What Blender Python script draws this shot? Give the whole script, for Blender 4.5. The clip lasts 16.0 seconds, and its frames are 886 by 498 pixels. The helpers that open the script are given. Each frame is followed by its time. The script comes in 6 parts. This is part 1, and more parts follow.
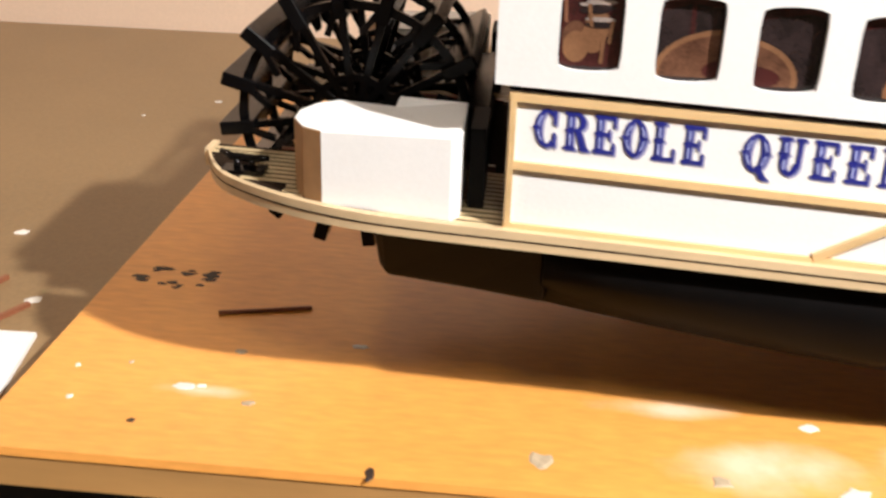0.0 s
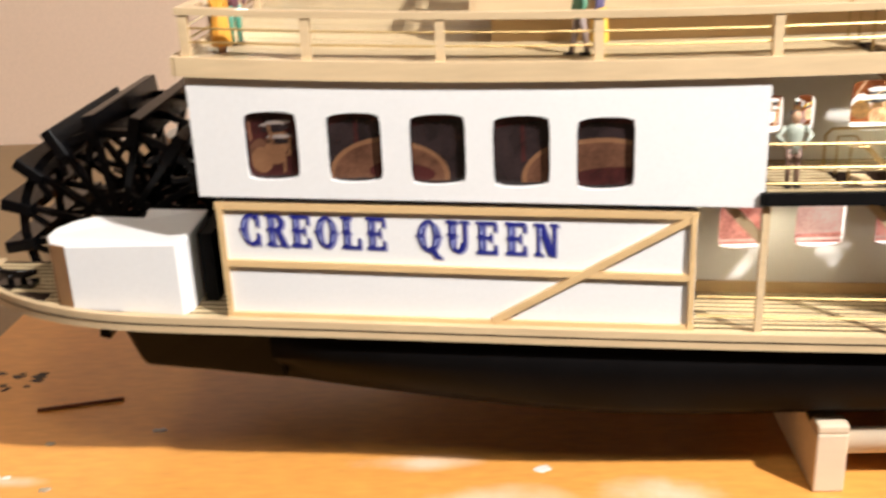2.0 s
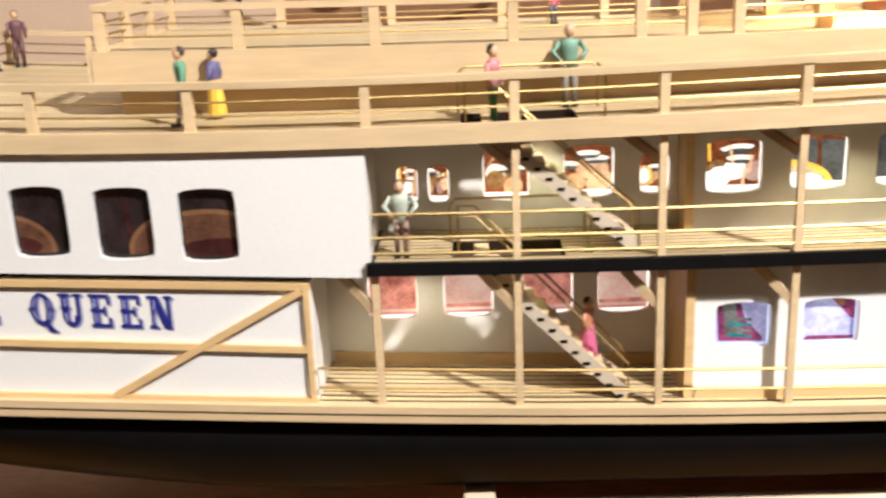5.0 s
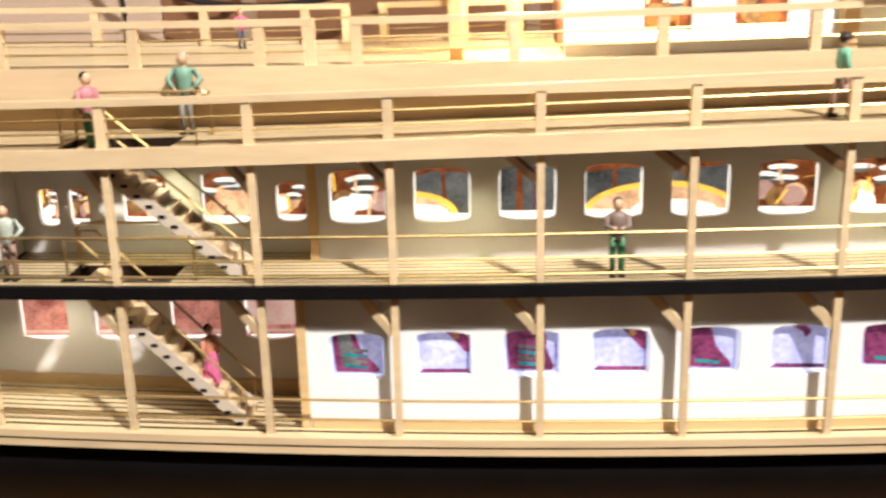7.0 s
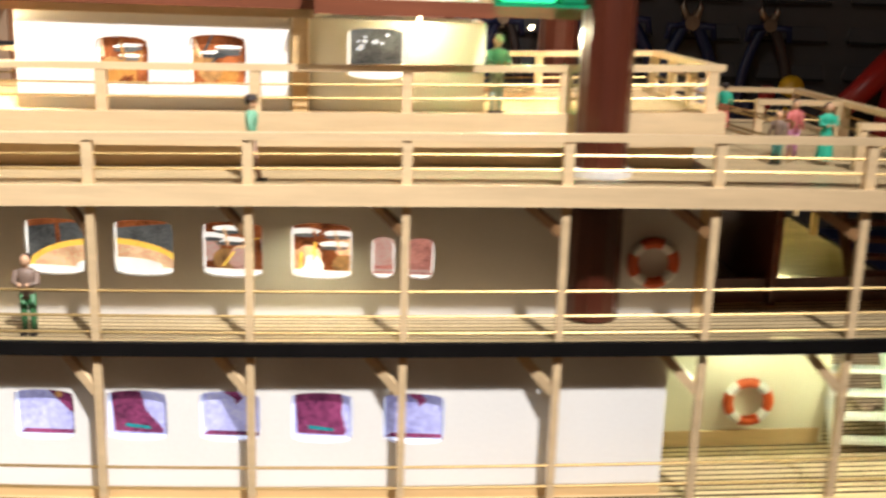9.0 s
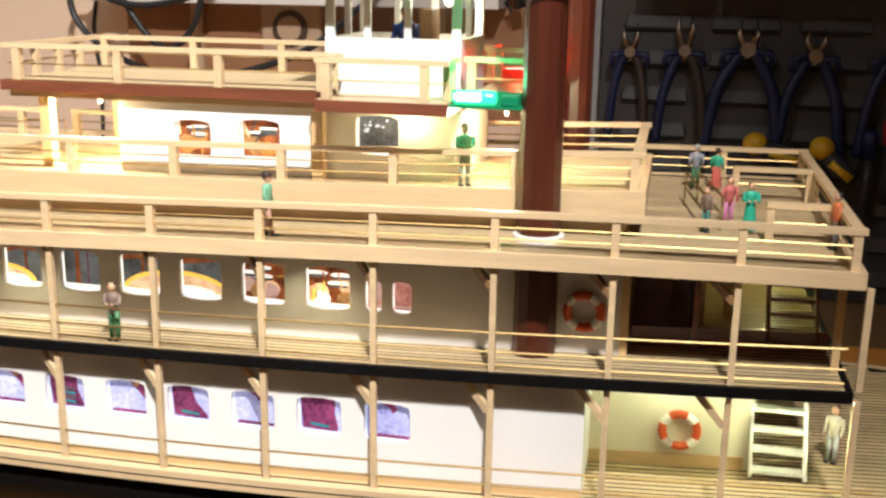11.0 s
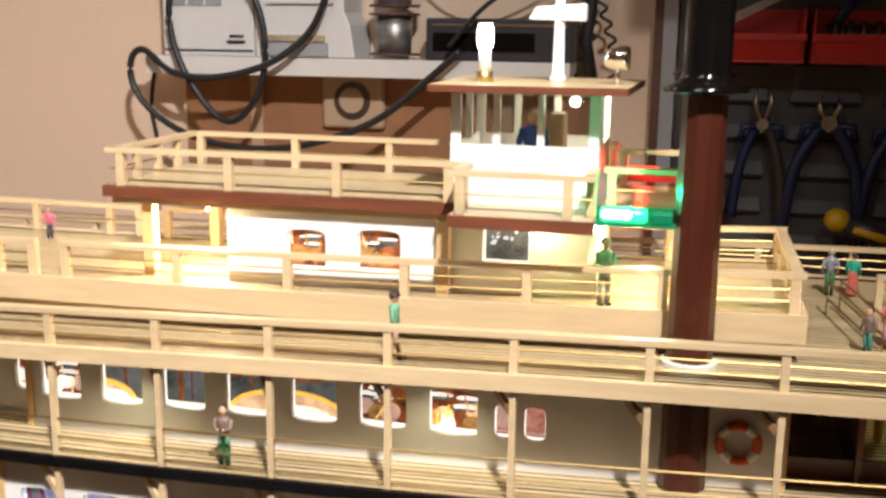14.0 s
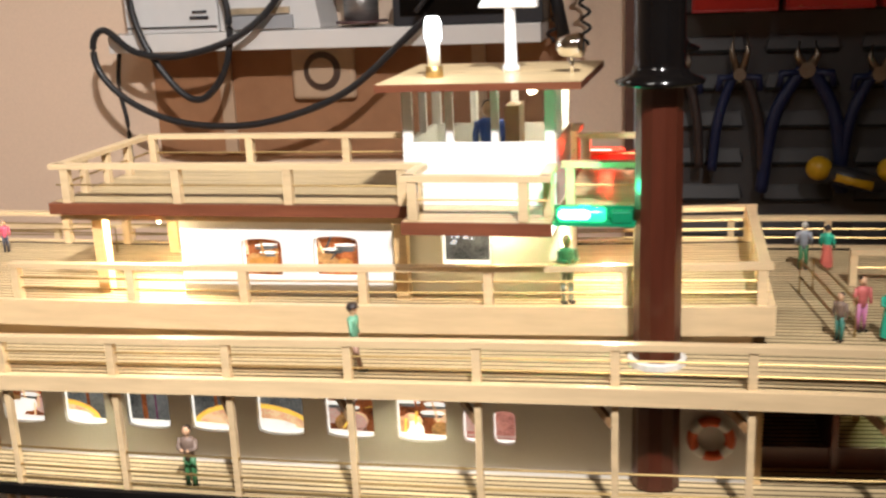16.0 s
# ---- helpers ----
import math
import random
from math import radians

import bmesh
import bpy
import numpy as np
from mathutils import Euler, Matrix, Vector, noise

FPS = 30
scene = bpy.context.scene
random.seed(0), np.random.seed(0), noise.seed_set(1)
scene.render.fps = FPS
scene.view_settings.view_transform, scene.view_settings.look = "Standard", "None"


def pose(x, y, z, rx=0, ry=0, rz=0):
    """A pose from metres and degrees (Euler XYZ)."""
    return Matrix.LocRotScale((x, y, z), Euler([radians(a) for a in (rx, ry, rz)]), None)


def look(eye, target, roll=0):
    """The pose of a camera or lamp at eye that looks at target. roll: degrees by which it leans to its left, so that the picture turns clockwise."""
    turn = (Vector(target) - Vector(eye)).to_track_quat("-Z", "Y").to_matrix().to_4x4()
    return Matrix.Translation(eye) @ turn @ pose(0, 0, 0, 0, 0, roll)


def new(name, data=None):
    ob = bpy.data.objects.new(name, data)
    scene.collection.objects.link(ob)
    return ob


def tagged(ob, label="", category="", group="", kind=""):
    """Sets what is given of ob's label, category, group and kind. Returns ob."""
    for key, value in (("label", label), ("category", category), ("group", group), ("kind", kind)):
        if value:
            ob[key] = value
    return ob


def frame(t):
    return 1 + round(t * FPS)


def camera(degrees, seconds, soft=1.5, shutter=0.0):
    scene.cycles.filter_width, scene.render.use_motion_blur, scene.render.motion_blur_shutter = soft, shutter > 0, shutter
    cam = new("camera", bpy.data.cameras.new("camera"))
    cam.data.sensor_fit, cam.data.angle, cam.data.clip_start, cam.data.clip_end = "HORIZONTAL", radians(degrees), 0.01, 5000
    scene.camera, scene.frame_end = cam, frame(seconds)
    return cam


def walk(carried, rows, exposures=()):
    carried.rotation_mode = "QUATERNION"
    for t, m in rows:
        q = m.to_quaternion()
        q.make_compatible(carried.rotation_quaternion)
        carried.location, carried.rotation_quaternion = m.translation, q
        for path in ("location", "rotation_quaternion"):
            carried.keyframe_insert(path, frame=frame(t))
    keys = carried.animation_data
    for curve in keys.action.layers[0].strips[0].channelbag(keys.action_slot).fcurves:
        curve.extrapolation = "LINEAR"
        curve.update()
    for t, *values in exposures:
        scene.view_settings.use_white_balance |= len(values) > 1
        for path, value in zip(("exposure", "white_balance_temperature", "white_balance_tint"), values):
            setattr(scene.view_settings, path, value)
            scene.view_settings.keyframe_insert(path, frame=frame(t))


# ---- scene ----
cam = camera(46.0, 16.0, soft=2.6, shutter=0.5)
PATH = [
    (0, (-0.177, -0.404, 0.286), (-0.318, 1.409, -0.547), 1.9),
    (0.5, (-0.146, -0.441, 0.287), (-0.343, 1.367, -0.545), 0.5),
    (1, (-0.129, -0.459, 0.294), (-0.367, 1.354, -0.517), -1.0),
    (1.5, (-0.088, -0.46, 0.308), (-0.273, 1.385, -0.441), -1.3),
    (2, (-0.05, -0.459, 0.318), (-0.16, 1.409, -0.387), -2.5),
    (2.5, (-0.027, -0.454, 0.326), (-0.113, 1.426, -0.352), -3.6),
    (3, (-0.016, -0.453, 0.325), (-0.101, 1.431, -0.342), -3.9),
    (3.5, (0.007, -0.457, 0.321), (-0.086, 1.436, -0.317), -4.3),
    (4, (0.044, -0.466, 0.31), (-0.035, 1.451, -0.255), -3.9),
    (6.5, (0.252, -0.423, 0.312), (0.214, 1.485, -0.287), 0.0),
    (7, (0.31, -0.443, 0.314), (0.209, 1.474, -0.249), -1.4),
    (7.5, (0.348, -0.448, 0.313), (0.314, 1.477, -0.229), -1.0),
    (8, (0.412, -0.427, 0.301), (0.42, 1.507, -0.21), -0.3),
    (8.5, (0.435, -0.388, 0.294), (0.585, 1.553, -0.165), 1.1),
    (9, (0.536, -0.425, 0.316), (0.568, 1.519, -0.154), 1.8),
    (9.2, (0.566, -0.436, 0.322), (0.55, 1.508, -0.146), 2.0),
    (11.3, (0.683, -0.529, 0.382), (0.25, 1.358, -0.12), 1.0),
    (11.5, (0.663, -0.529, 0.378), (0.232, 1.365, -0.1), 1.4),
    (12, (0.633, -0.521, 0.377), (0.203, 1.374, -0.095), 2.1),
    (12.5, (0.621, -0.51, 0.381), (0.174, 1.373, -0.124), 2.4),
    (13, (0.612, -0.497, 0.38), (0.144, 1.386, -0.104), 2.1),
    (13.5, (0.604, -0.489, 0.392), (0.132, 1.402, -0.058), 2.1),
    (14, (0.608, -0.492, 0.409), (0.154, 1.411, -0.006), 0.7),
    (14.5, (0.621, -0.491, 0.421), (0.18, 1.422, 0.04), -0.2),
    (15, (0.626, -0.485, 0.425), (0.191, 1.414, -0.024), -0.9),
    (15.5, (0.639, -0.489, 0.44), (0.207, 1.399, -0.059), -1.1),
    (16, (0.623, -0.464, 0.436), (0.18, 1.416, -0.083), -2.5),
]
walk(cam, [(t, look(eye, target, roll)) for t, eye, target, roll in PATH], exposures=[(0.0, 0.6), (1.0, 0.6), (2.0, 0.36), (3.5, 0.2), (6.5, 0.2), (7.5, 0.1), (9.0, 0.03), (11.5, 0.1), (12.5, 0.05), (13.0, -0.03), (16.0, -0.05)])

# ---- world and lights ----
world = bpy.data.worlds.new("room_air")
scene.world = world
world.use_nodes = True
world.node_tree.nodes["Background"].inputs[0].default_value = (1.0, 0.86, 0.7, 1)
world.node_tree.nodes["Background"].inputs[1].default_value = 0.05


def lamp(name, kind, at, power, color, size=0.1, target=None):
    data = bpy.data.lights.new(name, kind)
    data.energy, data.color = power, color
    if kind == "AREA":
        data.shape, data.size = "DISK", size
    else:
        data.shadow_soft_size = size
    ob = new(name, data)
    ob.matrix_world = look(at, target) if target else Matrix.Translation(at)
    return ob


WARM = (1.0, 0.80, 0.58)
LAMP_Z = 1.265
key = lamp("workshop_lamp_light", "SPOT", (0.85, -0.75, LAMP_Z), 228.0, (1.0, 0.955, 0.93), 0.034, (-0.25, 0.1, 0.1))
key.data.spot_size, key.data.spot_blend = radians(87), 1.0
# unseen fill lights, added to lift the room, bench and left wall
lamp("ceiling_fill_light", "AREA", (0.1, -0.9, 1.53), 11.0, (1.0, 0.95, 0.87), 0.45, (0.1, -0.5, 0.0))
lamp("corner_fill_light", "AREA", (-1.25, 0.5, 1.53), 5.5, (1.0, 0.95, 0.87), 0.35, (-0.95, 0.45, 0.0))

# ---- materials ----


def mat(name, col, rough=0.5, metal=0.0, scale=80.0, var=0.12, bump=0.05, stretch=(1, 1, 1), emit=None, power=0.0, coat=0.0, col2=None, each=0.06, fine=None, spec=0.5):
    m = bpy.data.materials.new(name)
    m.use_nodes = True
    n, l = m.node_tree.nodes, m.node_tree.links
    b = n["Principled BSDF"]
    co = n.new("ShaderNodeTexCoord")
    mp = n.new("ShaderNodeMapping")
    mp.inputs["Scale"].default_value = stretch
    l.new(co.outputs["Object"], mp.inputs["Vector"])
    big = n.new("ShaderNodeTexNoise")
    big.inputs["Scale"].default_value, big.inputs["Detail"].default_value = scale * 0.15, 3
    small = n.new("ShaderNodeTexNoise")
    small.inputs["Scale"].default_value, small.inputs["Detail"].default_value = fine or scale, 5
    for t in (big, small):
        l.new(mp.outputs["Vector"], t.inputs["Vector"])
    mix = n.new("ShaderNodeMix")
    mix.data_type = "RGBA"
    lo = [c * (1 - var) for c in col]
    hi = col2 or [min(1, c * (1 + var)) for c in col]
    mix.inputs["A"].default_value, mix.inputs["B"].default_value = (*lo, 1), (*hi, 1)
    add = n.new("ShaderNodeMath")
    add.operation = "MULTIPLY_ADD"
    add.inputs[1].default_value = 0.55
    half = n.new("ShaderNodeMath")
    half.operation = "MULTIPLY"
    half.inputs[1].default_value = 0.45
    l.new(small.outputs["Fac"], half.inputs[0])
    l.new(big.outputs["Fac"], add.inputs[0])
    l.new(half.outputs[0], add.inputs[2])
    ramp = n.new("ShaderNodeMapRange")
    ramp.inputs["From Min"].default_value, ramp.inputs["From Max"].default_value = 0.33, 0.67
    l.new(add.outputs[0], ramp.inputs["Value"])
    l.new(ramp.outputs[0], mix.inputs["Factor"])
    info = n.new("ShaderNodeObjectInfo")
    hsv = n.new("ShaderNodeHueSaturation")
    val = n.new("ShaderNodeMapRange")
    val.inputs["To Min"].default_value, val.inputs["To Max"].default_value = 1 - each, 1 + each
    l.new(info.outputs["Random"], val.inputs["Value"])
    l.new(val.outputs[0], hsv.inputs["Value"])
    l.new(mix.outputs["Result"], hsv.inputs["Color"])
    l.new(hsv.outputs["Color"], b.inputs["Base Color"])
    b.inputs["Roughness"].default_value, b.inputs["Metallic"].default_value = rough, metal
    b.inputs["Specular IOR Level"].default_value = spec
    if coat:
        b.inputs["Coat Weight"].default_value, b.inputs["Coat Roughness"].default_value = coat, 0.15
    if bump:
        bp = n.new("ShaderNodeBump")
        bp.inputs["Strength"].default_value, bp.inputs["Distance"].default_value = bump, 0.002
        l.new(small.outputs["Fac"], bp.inputs["Height"])
        l.new(bp.outputs[0], b.inputs["Normal"])
    if emit:
        if emit == "own":
            l.new(hsv.outputs["Color"], b.inputs["Emission Color"])
        else:
            b.inputs["Emission Color"].default_value = (*emit, 1)
        b.inputs["Emission Strength"].default_value = power
    return m


GRAIN = (0.12, 1, 1)
limewood = mat("limewood", (0.62, 0.46, 0.27), 0.45, scale=300, var=0.14, stretch=GRAIN, bump=0.08, coat=0.15, each=0.08)
deckwood = mat("deck_planking", (0.60, 0.46, 0.26), 0.38, scale=420, var=0.2, stretch=GRAIN, bump=0.08, coat=0.2, each=0.13)
trimwood = mat("trim_wood", (0.66, 0.45, 0.22), 0.4, scale=300, var=0.12, stretch=GRAIN, coat=0.2)
mahogany = mat("mahogany", (0.17, 0.055, 0.028), 0.35, scale=240, var=0.3, stretch=GRAIN, bump=0.1, coat=0.3)
stackwood = mat("stack_mahogany", (0.062, 0.014, 0.007), 0.3, scale=200, var=0.35, stretch=(1, 1, 0.1), bump=0.05, coat=0.3)
brownwood = mat("bracket_wood", (0.36, 0.20, 0.09), 0.45, scale=200, var=0.15)
caulk = mat("caulking", (0.020, 0.011, 0.006), 0.8, spec=0.1)
white = mat("white_paint", (0.80, 0.79, 0.77), 0.42, scale=90, var=0.03, bump=0.06, fine=500)
cabinpaint = mat("cabin_paint", (0.68, 0.65, 0.60), 0.45, scale=90, var=0.03, bump=0.05, fine=500)
cream = mat("cream_paint", (0.78, 0.72, 0.55), 0.45, scale=90, var=0.03)
wheelblack = mat("wheel_black_paint", (0.003, 0.0028, 0.003), 0.25, scale=100, var=0.3, spec=0.16)
blackgloss = mat("black_gloss_paint", (0.0035, 0.003, 0.003), 0.12, scale=100, var=0.3, spec=0.3, bump=0.02)
blackpaint = mat("black_paint", (0.005, 0.0045, 0.0045), 0.55, scale=60, var=0.4, bump=0.15, spec=0.12)
hullpaint = mat("hull_black_paint", (0.004, 0.0035, 0.0035), 0.55, scale=60, var=0.3, bump=0.05, spec=0.06)
brass = mat("brass", (0.48, 0.34, 0.15), 0.42, 1.0, scale=200, var=0.12, bump=0.02)
steel = mat("steel", (0.55, 0.54, 0.52), 0.25, 1.0, scale=200, var=0.15, bump=0.03)
chrome = mat("chrome", (0.8, 0.78, 0.74), 0.08, 1.0, scale=200, var=0.05, bump=0)
glass = bpy.data.materials.new("clear_pane")
glass.use_nodes = True
_g = glass.node_tree.nodes["Principled BSDF"]
_g.inputs["Transmission Weight"].default_value, _g.inputs["Roughness"].default_value, _g.inputs["IOR"].default_value = 1.0, 0.02, 1.3
skin = mat("figure_skin", (0.55, 0.33, 0.2), 0.5)
hair = mat("figure_hair", (0.02, 0.012, 0.01), 0.5)
blue_letter = mat("blue_lettering", (0.015, 0.02, 0.19), 0.4, scale=200, var=0.1, bump=0)
letter_shadow = mat("lettering_shade", (0.24, 0.24, 0.42), 0.5, bump=0)
letter_shine = mat("lettering_inline", (0.40, 0.44, 0.74), 0.45, bump=0)
PAINTS = {}


def paint(r, g, b):
    key = (r, g, b)
    if key not in PAINTS:
        PAINTS[key] = mat("figure_paint", key, 0.5, scale=400, var=0.15)
    return PAINTS[key]


# ---- mesh helpers ----


def quad(bm, pts, mi=0):
    f = bm.faces.new([bm.verts.new(p) for p in pts])
    f.material_index = mi
    return f


def hexa(bm, p, mi=0):
    """A block from eight corners: four below, four above, both counter-clockwise."""
    v = [bm.verts.new(c) for c in p]
    for ids in ((3, 2, 1, 0), (4, 5, 6, 7), (0, 1, 5, 4), (1, 2, 6, 5), (2, 3, 7, 6), (3, 0, 4, 7)):
        bm.faces.new([v[i] for i in ids]).material_index = mi


def box(bm, x0, x1, y0, y1, z0, z1, mi=0):
    hexa(bm, [(x0, y0, z0), (x1, y0, z0), (x1, y1, z0), (x0, y1, z0), (x0, y0, z1), (x1, y0, z1), (x1, y1, z1), (x0, y1, z1)], mi)


def beam(bm, a, b, w, h, mi=0, up=(0, 0, 1)):
    a, b = Vector(a), Vector(b)
    d = (b - a).normalized()
    side = d.cross(Vector(up))
    side = side.normalized() if side.length > 1e-5 else Vector((1, 0, 0))
    top = side.cross(d).normalized()
    s, u = side * w / 2, top * h / 2
    hexa(bm, [a - s - u, a + s - u, b + s - u, b - s - u, a - s + u, a + s + u, b + s + u, b - s + u], mi)


def loft(bm, rings, closed=True, caps=True, mi=0, smooth=False):
    vs = [[bm.verts.new(p) for p in r] for r in rings]
    n = len(vs[0])
    for a, b in zip(vs, vs[1:]):
        for i in range(n if closed else n - 1):
            f = bm.faces.new([a[i], a[(i + 1) % n], b[(i + 1) % n], b[i]])
            f.material_index, f.smooth = mi, smooth
    if caps:
        for r in (vs[0][::-1], vs[-1]):
            bm.faces.new(r).material_index = mi


def ring(c, d, r, n, r2=None):
    d = Vector(d).normalized()
    s = d.cross(Vector((0, 0, 1)))
    s = s.normalized() if s.length > 1e-4 else Vector((1, 0, 0))
    u = s.cross(d)
    return [Vector(c) + s * r * math.cos(6.28319 * i / n) + u * (r2 or r) * math.sin(6.28319 * i / n) for i in range(n)]


def tube(bm, pts, radii, n=8, mi=0, caps=True):
    pts = [Vector(p) for p in pts]
    radii = radii if isinstance(radii, (list, tuple)) else [radii] * len(pts)
    rings = []
    for i, p in enumerate(pts):
        d = pts[min(i + 1, len(pts) - 1)] - pts[max(i - 1, 0)]
        rings.append(ring(p, d, radii[i], n))
    loft(bm, rings, caps=caps, mi=mi, smooth=n > 6)


def ball(bm, c, r, mi=0, sz=1.0, n=8):
    m = Matrix.Translation(c) @ Matrix.Diagonal((r, r, r * sz, 1))
    made = bmesh.ops.create_uvsphere(bm, u_segments=n, v_segments=max(4, n - 2), radius=1, matrix=m)
    for v in made["verts"]:
        for f in v.link_faces:
            f.material_index, f.smooth = mi, True


def mesh_of(name, bm, *materials):
    bmesh.ops.recalc_face_normals(bm, faces=bm.faces)
    me = bpy.data.meshes.new(name)
    bm.to_mesh(me)
    bm.free()
    for m in materials:
        me.materials.append(m)
    return me


def thing(name, at, label, category, group="", kind=""):
    e = new(name)
    e.location, e.empty_display_size = at, 0.02
    return tagged(e, label, category, group, kind)


def put_under(ob, parent):
    ob.parent = parent
    if parent.type == "EMPTY":
        ob.matrix_parent_inverse = Matrix.Translation(-Vector(parent.location))
    return ob


def part(name, bm, material, parent, label=""):
    mats = material if isinstance(material, (list, tuple)) else [material]
    ob = put_under(new(name, mesh_of(name, bm, *mats)), parent)
    return tagged(ob, label)


def solo(name, bm, material, label, category="", group="", kind=""):
    mats = material if isinstance(material, (list, tuple)) else [material]
    return tagged(new(name, mesh_of(name, bm, *mats)), label, category, group, kind)


def soft(ob, width, segments=2):
    m = ob.modifiers.new("edge", "BEVEL")
    m.width, m.segments, m.limit_method = width, segments, "ANGLE"
    return ob


def spread(a, b, n):
    return [a + (b - a) * i / (n - 1) for i in range(n)]


# ---- sizes of the boat ----
CY = 0.13
BEAM = 0.26
UY = 0.1145
S = 0.066


def fitted(points, degree):
    c = np.polyfit([p[0] for p in points], [p[1] for p in points], degree)
    return lambda x: float(np.polyval(c, x))


zm = fitted([(-0.33, 0.1155), (-0.25, 0.1145), (-0.185, 0.1115), (-0.06, 0.1035), (0.04, 0.0975), (0.14, 0.0925), (0.26, 0.0905), (0.4, 0.0922), (0.55, 0.0955), (0.7, 0.100), (0.95, 0.115)], 4)
zq = fitted([(-0.19, 0.177), (0.07, 0.168), (0.14, 0.1668), (0.26, 0.1665), (0.39, 0.169), (0.53, 0.1715), (0.66, 0.1745), (0.72, 0.177), (0.78, 0.182)], 3)
zr = fitted([(-0.19, 0.237), (-0.134, 0.235), (-0.074, 0.233), (-0.005, 0.230), (0.07, 0.2285), (0.135, 0.229), (0.26, 0.232), (0.39, 0.236), (0.53, 0.239), (0.66, 0.2405), (0.78, 0.243)], 4)
zs = fitted([(-0.06, 0.262), (0.25, 0.2585), (0.39, 0.261), (0.52, 0.2635), (0.66, 0.267)], 2)


def side_in(x):
    """How far the main deck's edge lies in from the beam line."""
    if x < -0.2:
        return 0.052 * ((-0.2 - x) / 0.135) ** 2.8 + (0.017 * ((-0.302 - x) / 0.0255) ** 3.2 if x < -0.302 else 0)
    if x > 0.76:
        return 0.112 * ((x - 0.76) / 0.24) ** 1.8
    return 0.0


def strip(bm, xs, y0, y1, zf, lo, hi, mi=0):
    """A bar along the boat, y0 to y1 wide (numbers or functions of x), from zf(x)+lo to zf(x)+hi."""
    f0 = y0 if callable(y0) else (lambda x: y0)
    f1 = y1 if callable(y1) else (lambda x: y1)
    loft(bm, [[(x, f0(x), zf(x) + lo), (x, f1(x), zf(x) + lo), (x, f1(x), zf(x) + hi), (x, f0(x), zf(x) + hi)] for x in xs], mi=mi)


def holed_wall(bm, x0, x1, bottom, top, y, thick, windows, mi=0, arch=0.0013, rnd=0.002):
    """A wall along x with window openings cut through it. windows: (xa, xb, za, zb)."""
    k = 6
    windows = sorted(windows)
    cuts = [x0] + [(a[1] + b[0]) / 2 for a, b in zip(windows, windows[1:])] + [x1]
    if not windows:
        xs = spread(x0, x1, 8)
        loft(bm, [[(x, y, bottom(x)), (x, y + thick, bottom(x)), (x, y + thick, top(x)), (x, y, top(x))] for x in xs], mi=mi)
        return
    for (xa, xb, za, zb), ca, cb in zip(windows, cuts, cuts[1:]):
        def side(p, q, n):
            return [(p[0] + (q[0] - p[0]) * i / n, p[1] + (q[1] - p[1]) * i / n) for i in range(n)]
        outer = side((ca, bottom(ca)), (cb, bottom(cb)), k) + side((cb, bottom(cb)), (cb, top(cb)), k) + side((cb, top(cb)), (ca, top(ca)), k) + side((ca, top(ca)), (ca, bottom(ca)), k)
        inner = []
        cx, cz, hx, hz = (xa + xb) / 2, (za + zb) / 2, (xb - xa) / 2, (zb - za) / 2
        for i, (px, pz) in enumerate(side((-1, -1), (1, -1), k) + side((1, -1), (1, 1), k) + side((1, 1), (-1, 1), k) + side((-1, 1), (-1, -1), k)):
            if i % k == 0:
                px, pz = px * (1 - rnd * 0.3 / hx), pz * (1 - rnd * 0.3 / hz)
            bulge = arch * (1 - px * px) if abs(pz) > 0.9 else 0
            inner.append((cx + px * hx, cz + pz * hz + math.copysign(bulge, pz)))
        n = len(inner)
        of, inf = [bm.verts.new((p[0], y, p[1])) for p in outer], [bm.verts.new((p[0], y, p[1])) for p in inner]
        ob_, inb = [bm.verts.new((p[0], y + thick, p[1])) for p in outer], [bm.verts.new((p[0], y + thick, p[1])) for p in inner]
        for i in range(n):
            j = (i + 1) % n
            for q in ((of[i], of[j], inf[j], inf[i]), (ob_[j], ob_[i], inb[i], inb[j]), (inf[i], inf[j], inb[j], inb[i])):
                bm.faces.new(q).material_index = mi
            if i < k or k * 2 <= i < k * 3:
                bm.faces.new((of[j], of[i], ob_[i], ob_[j])).material_index = mi
    for x, s in ((x0, 1), (x1, -1)):
        quad(bm, [(x, y, bottom(x)), (x, y + thick, bottom(x)), (x, y + thick, top(x)), (x, y, top(x))], mi)
    bmesh.ops.remove_doubles(bm, verts=bm.verts, dist=1e-6)


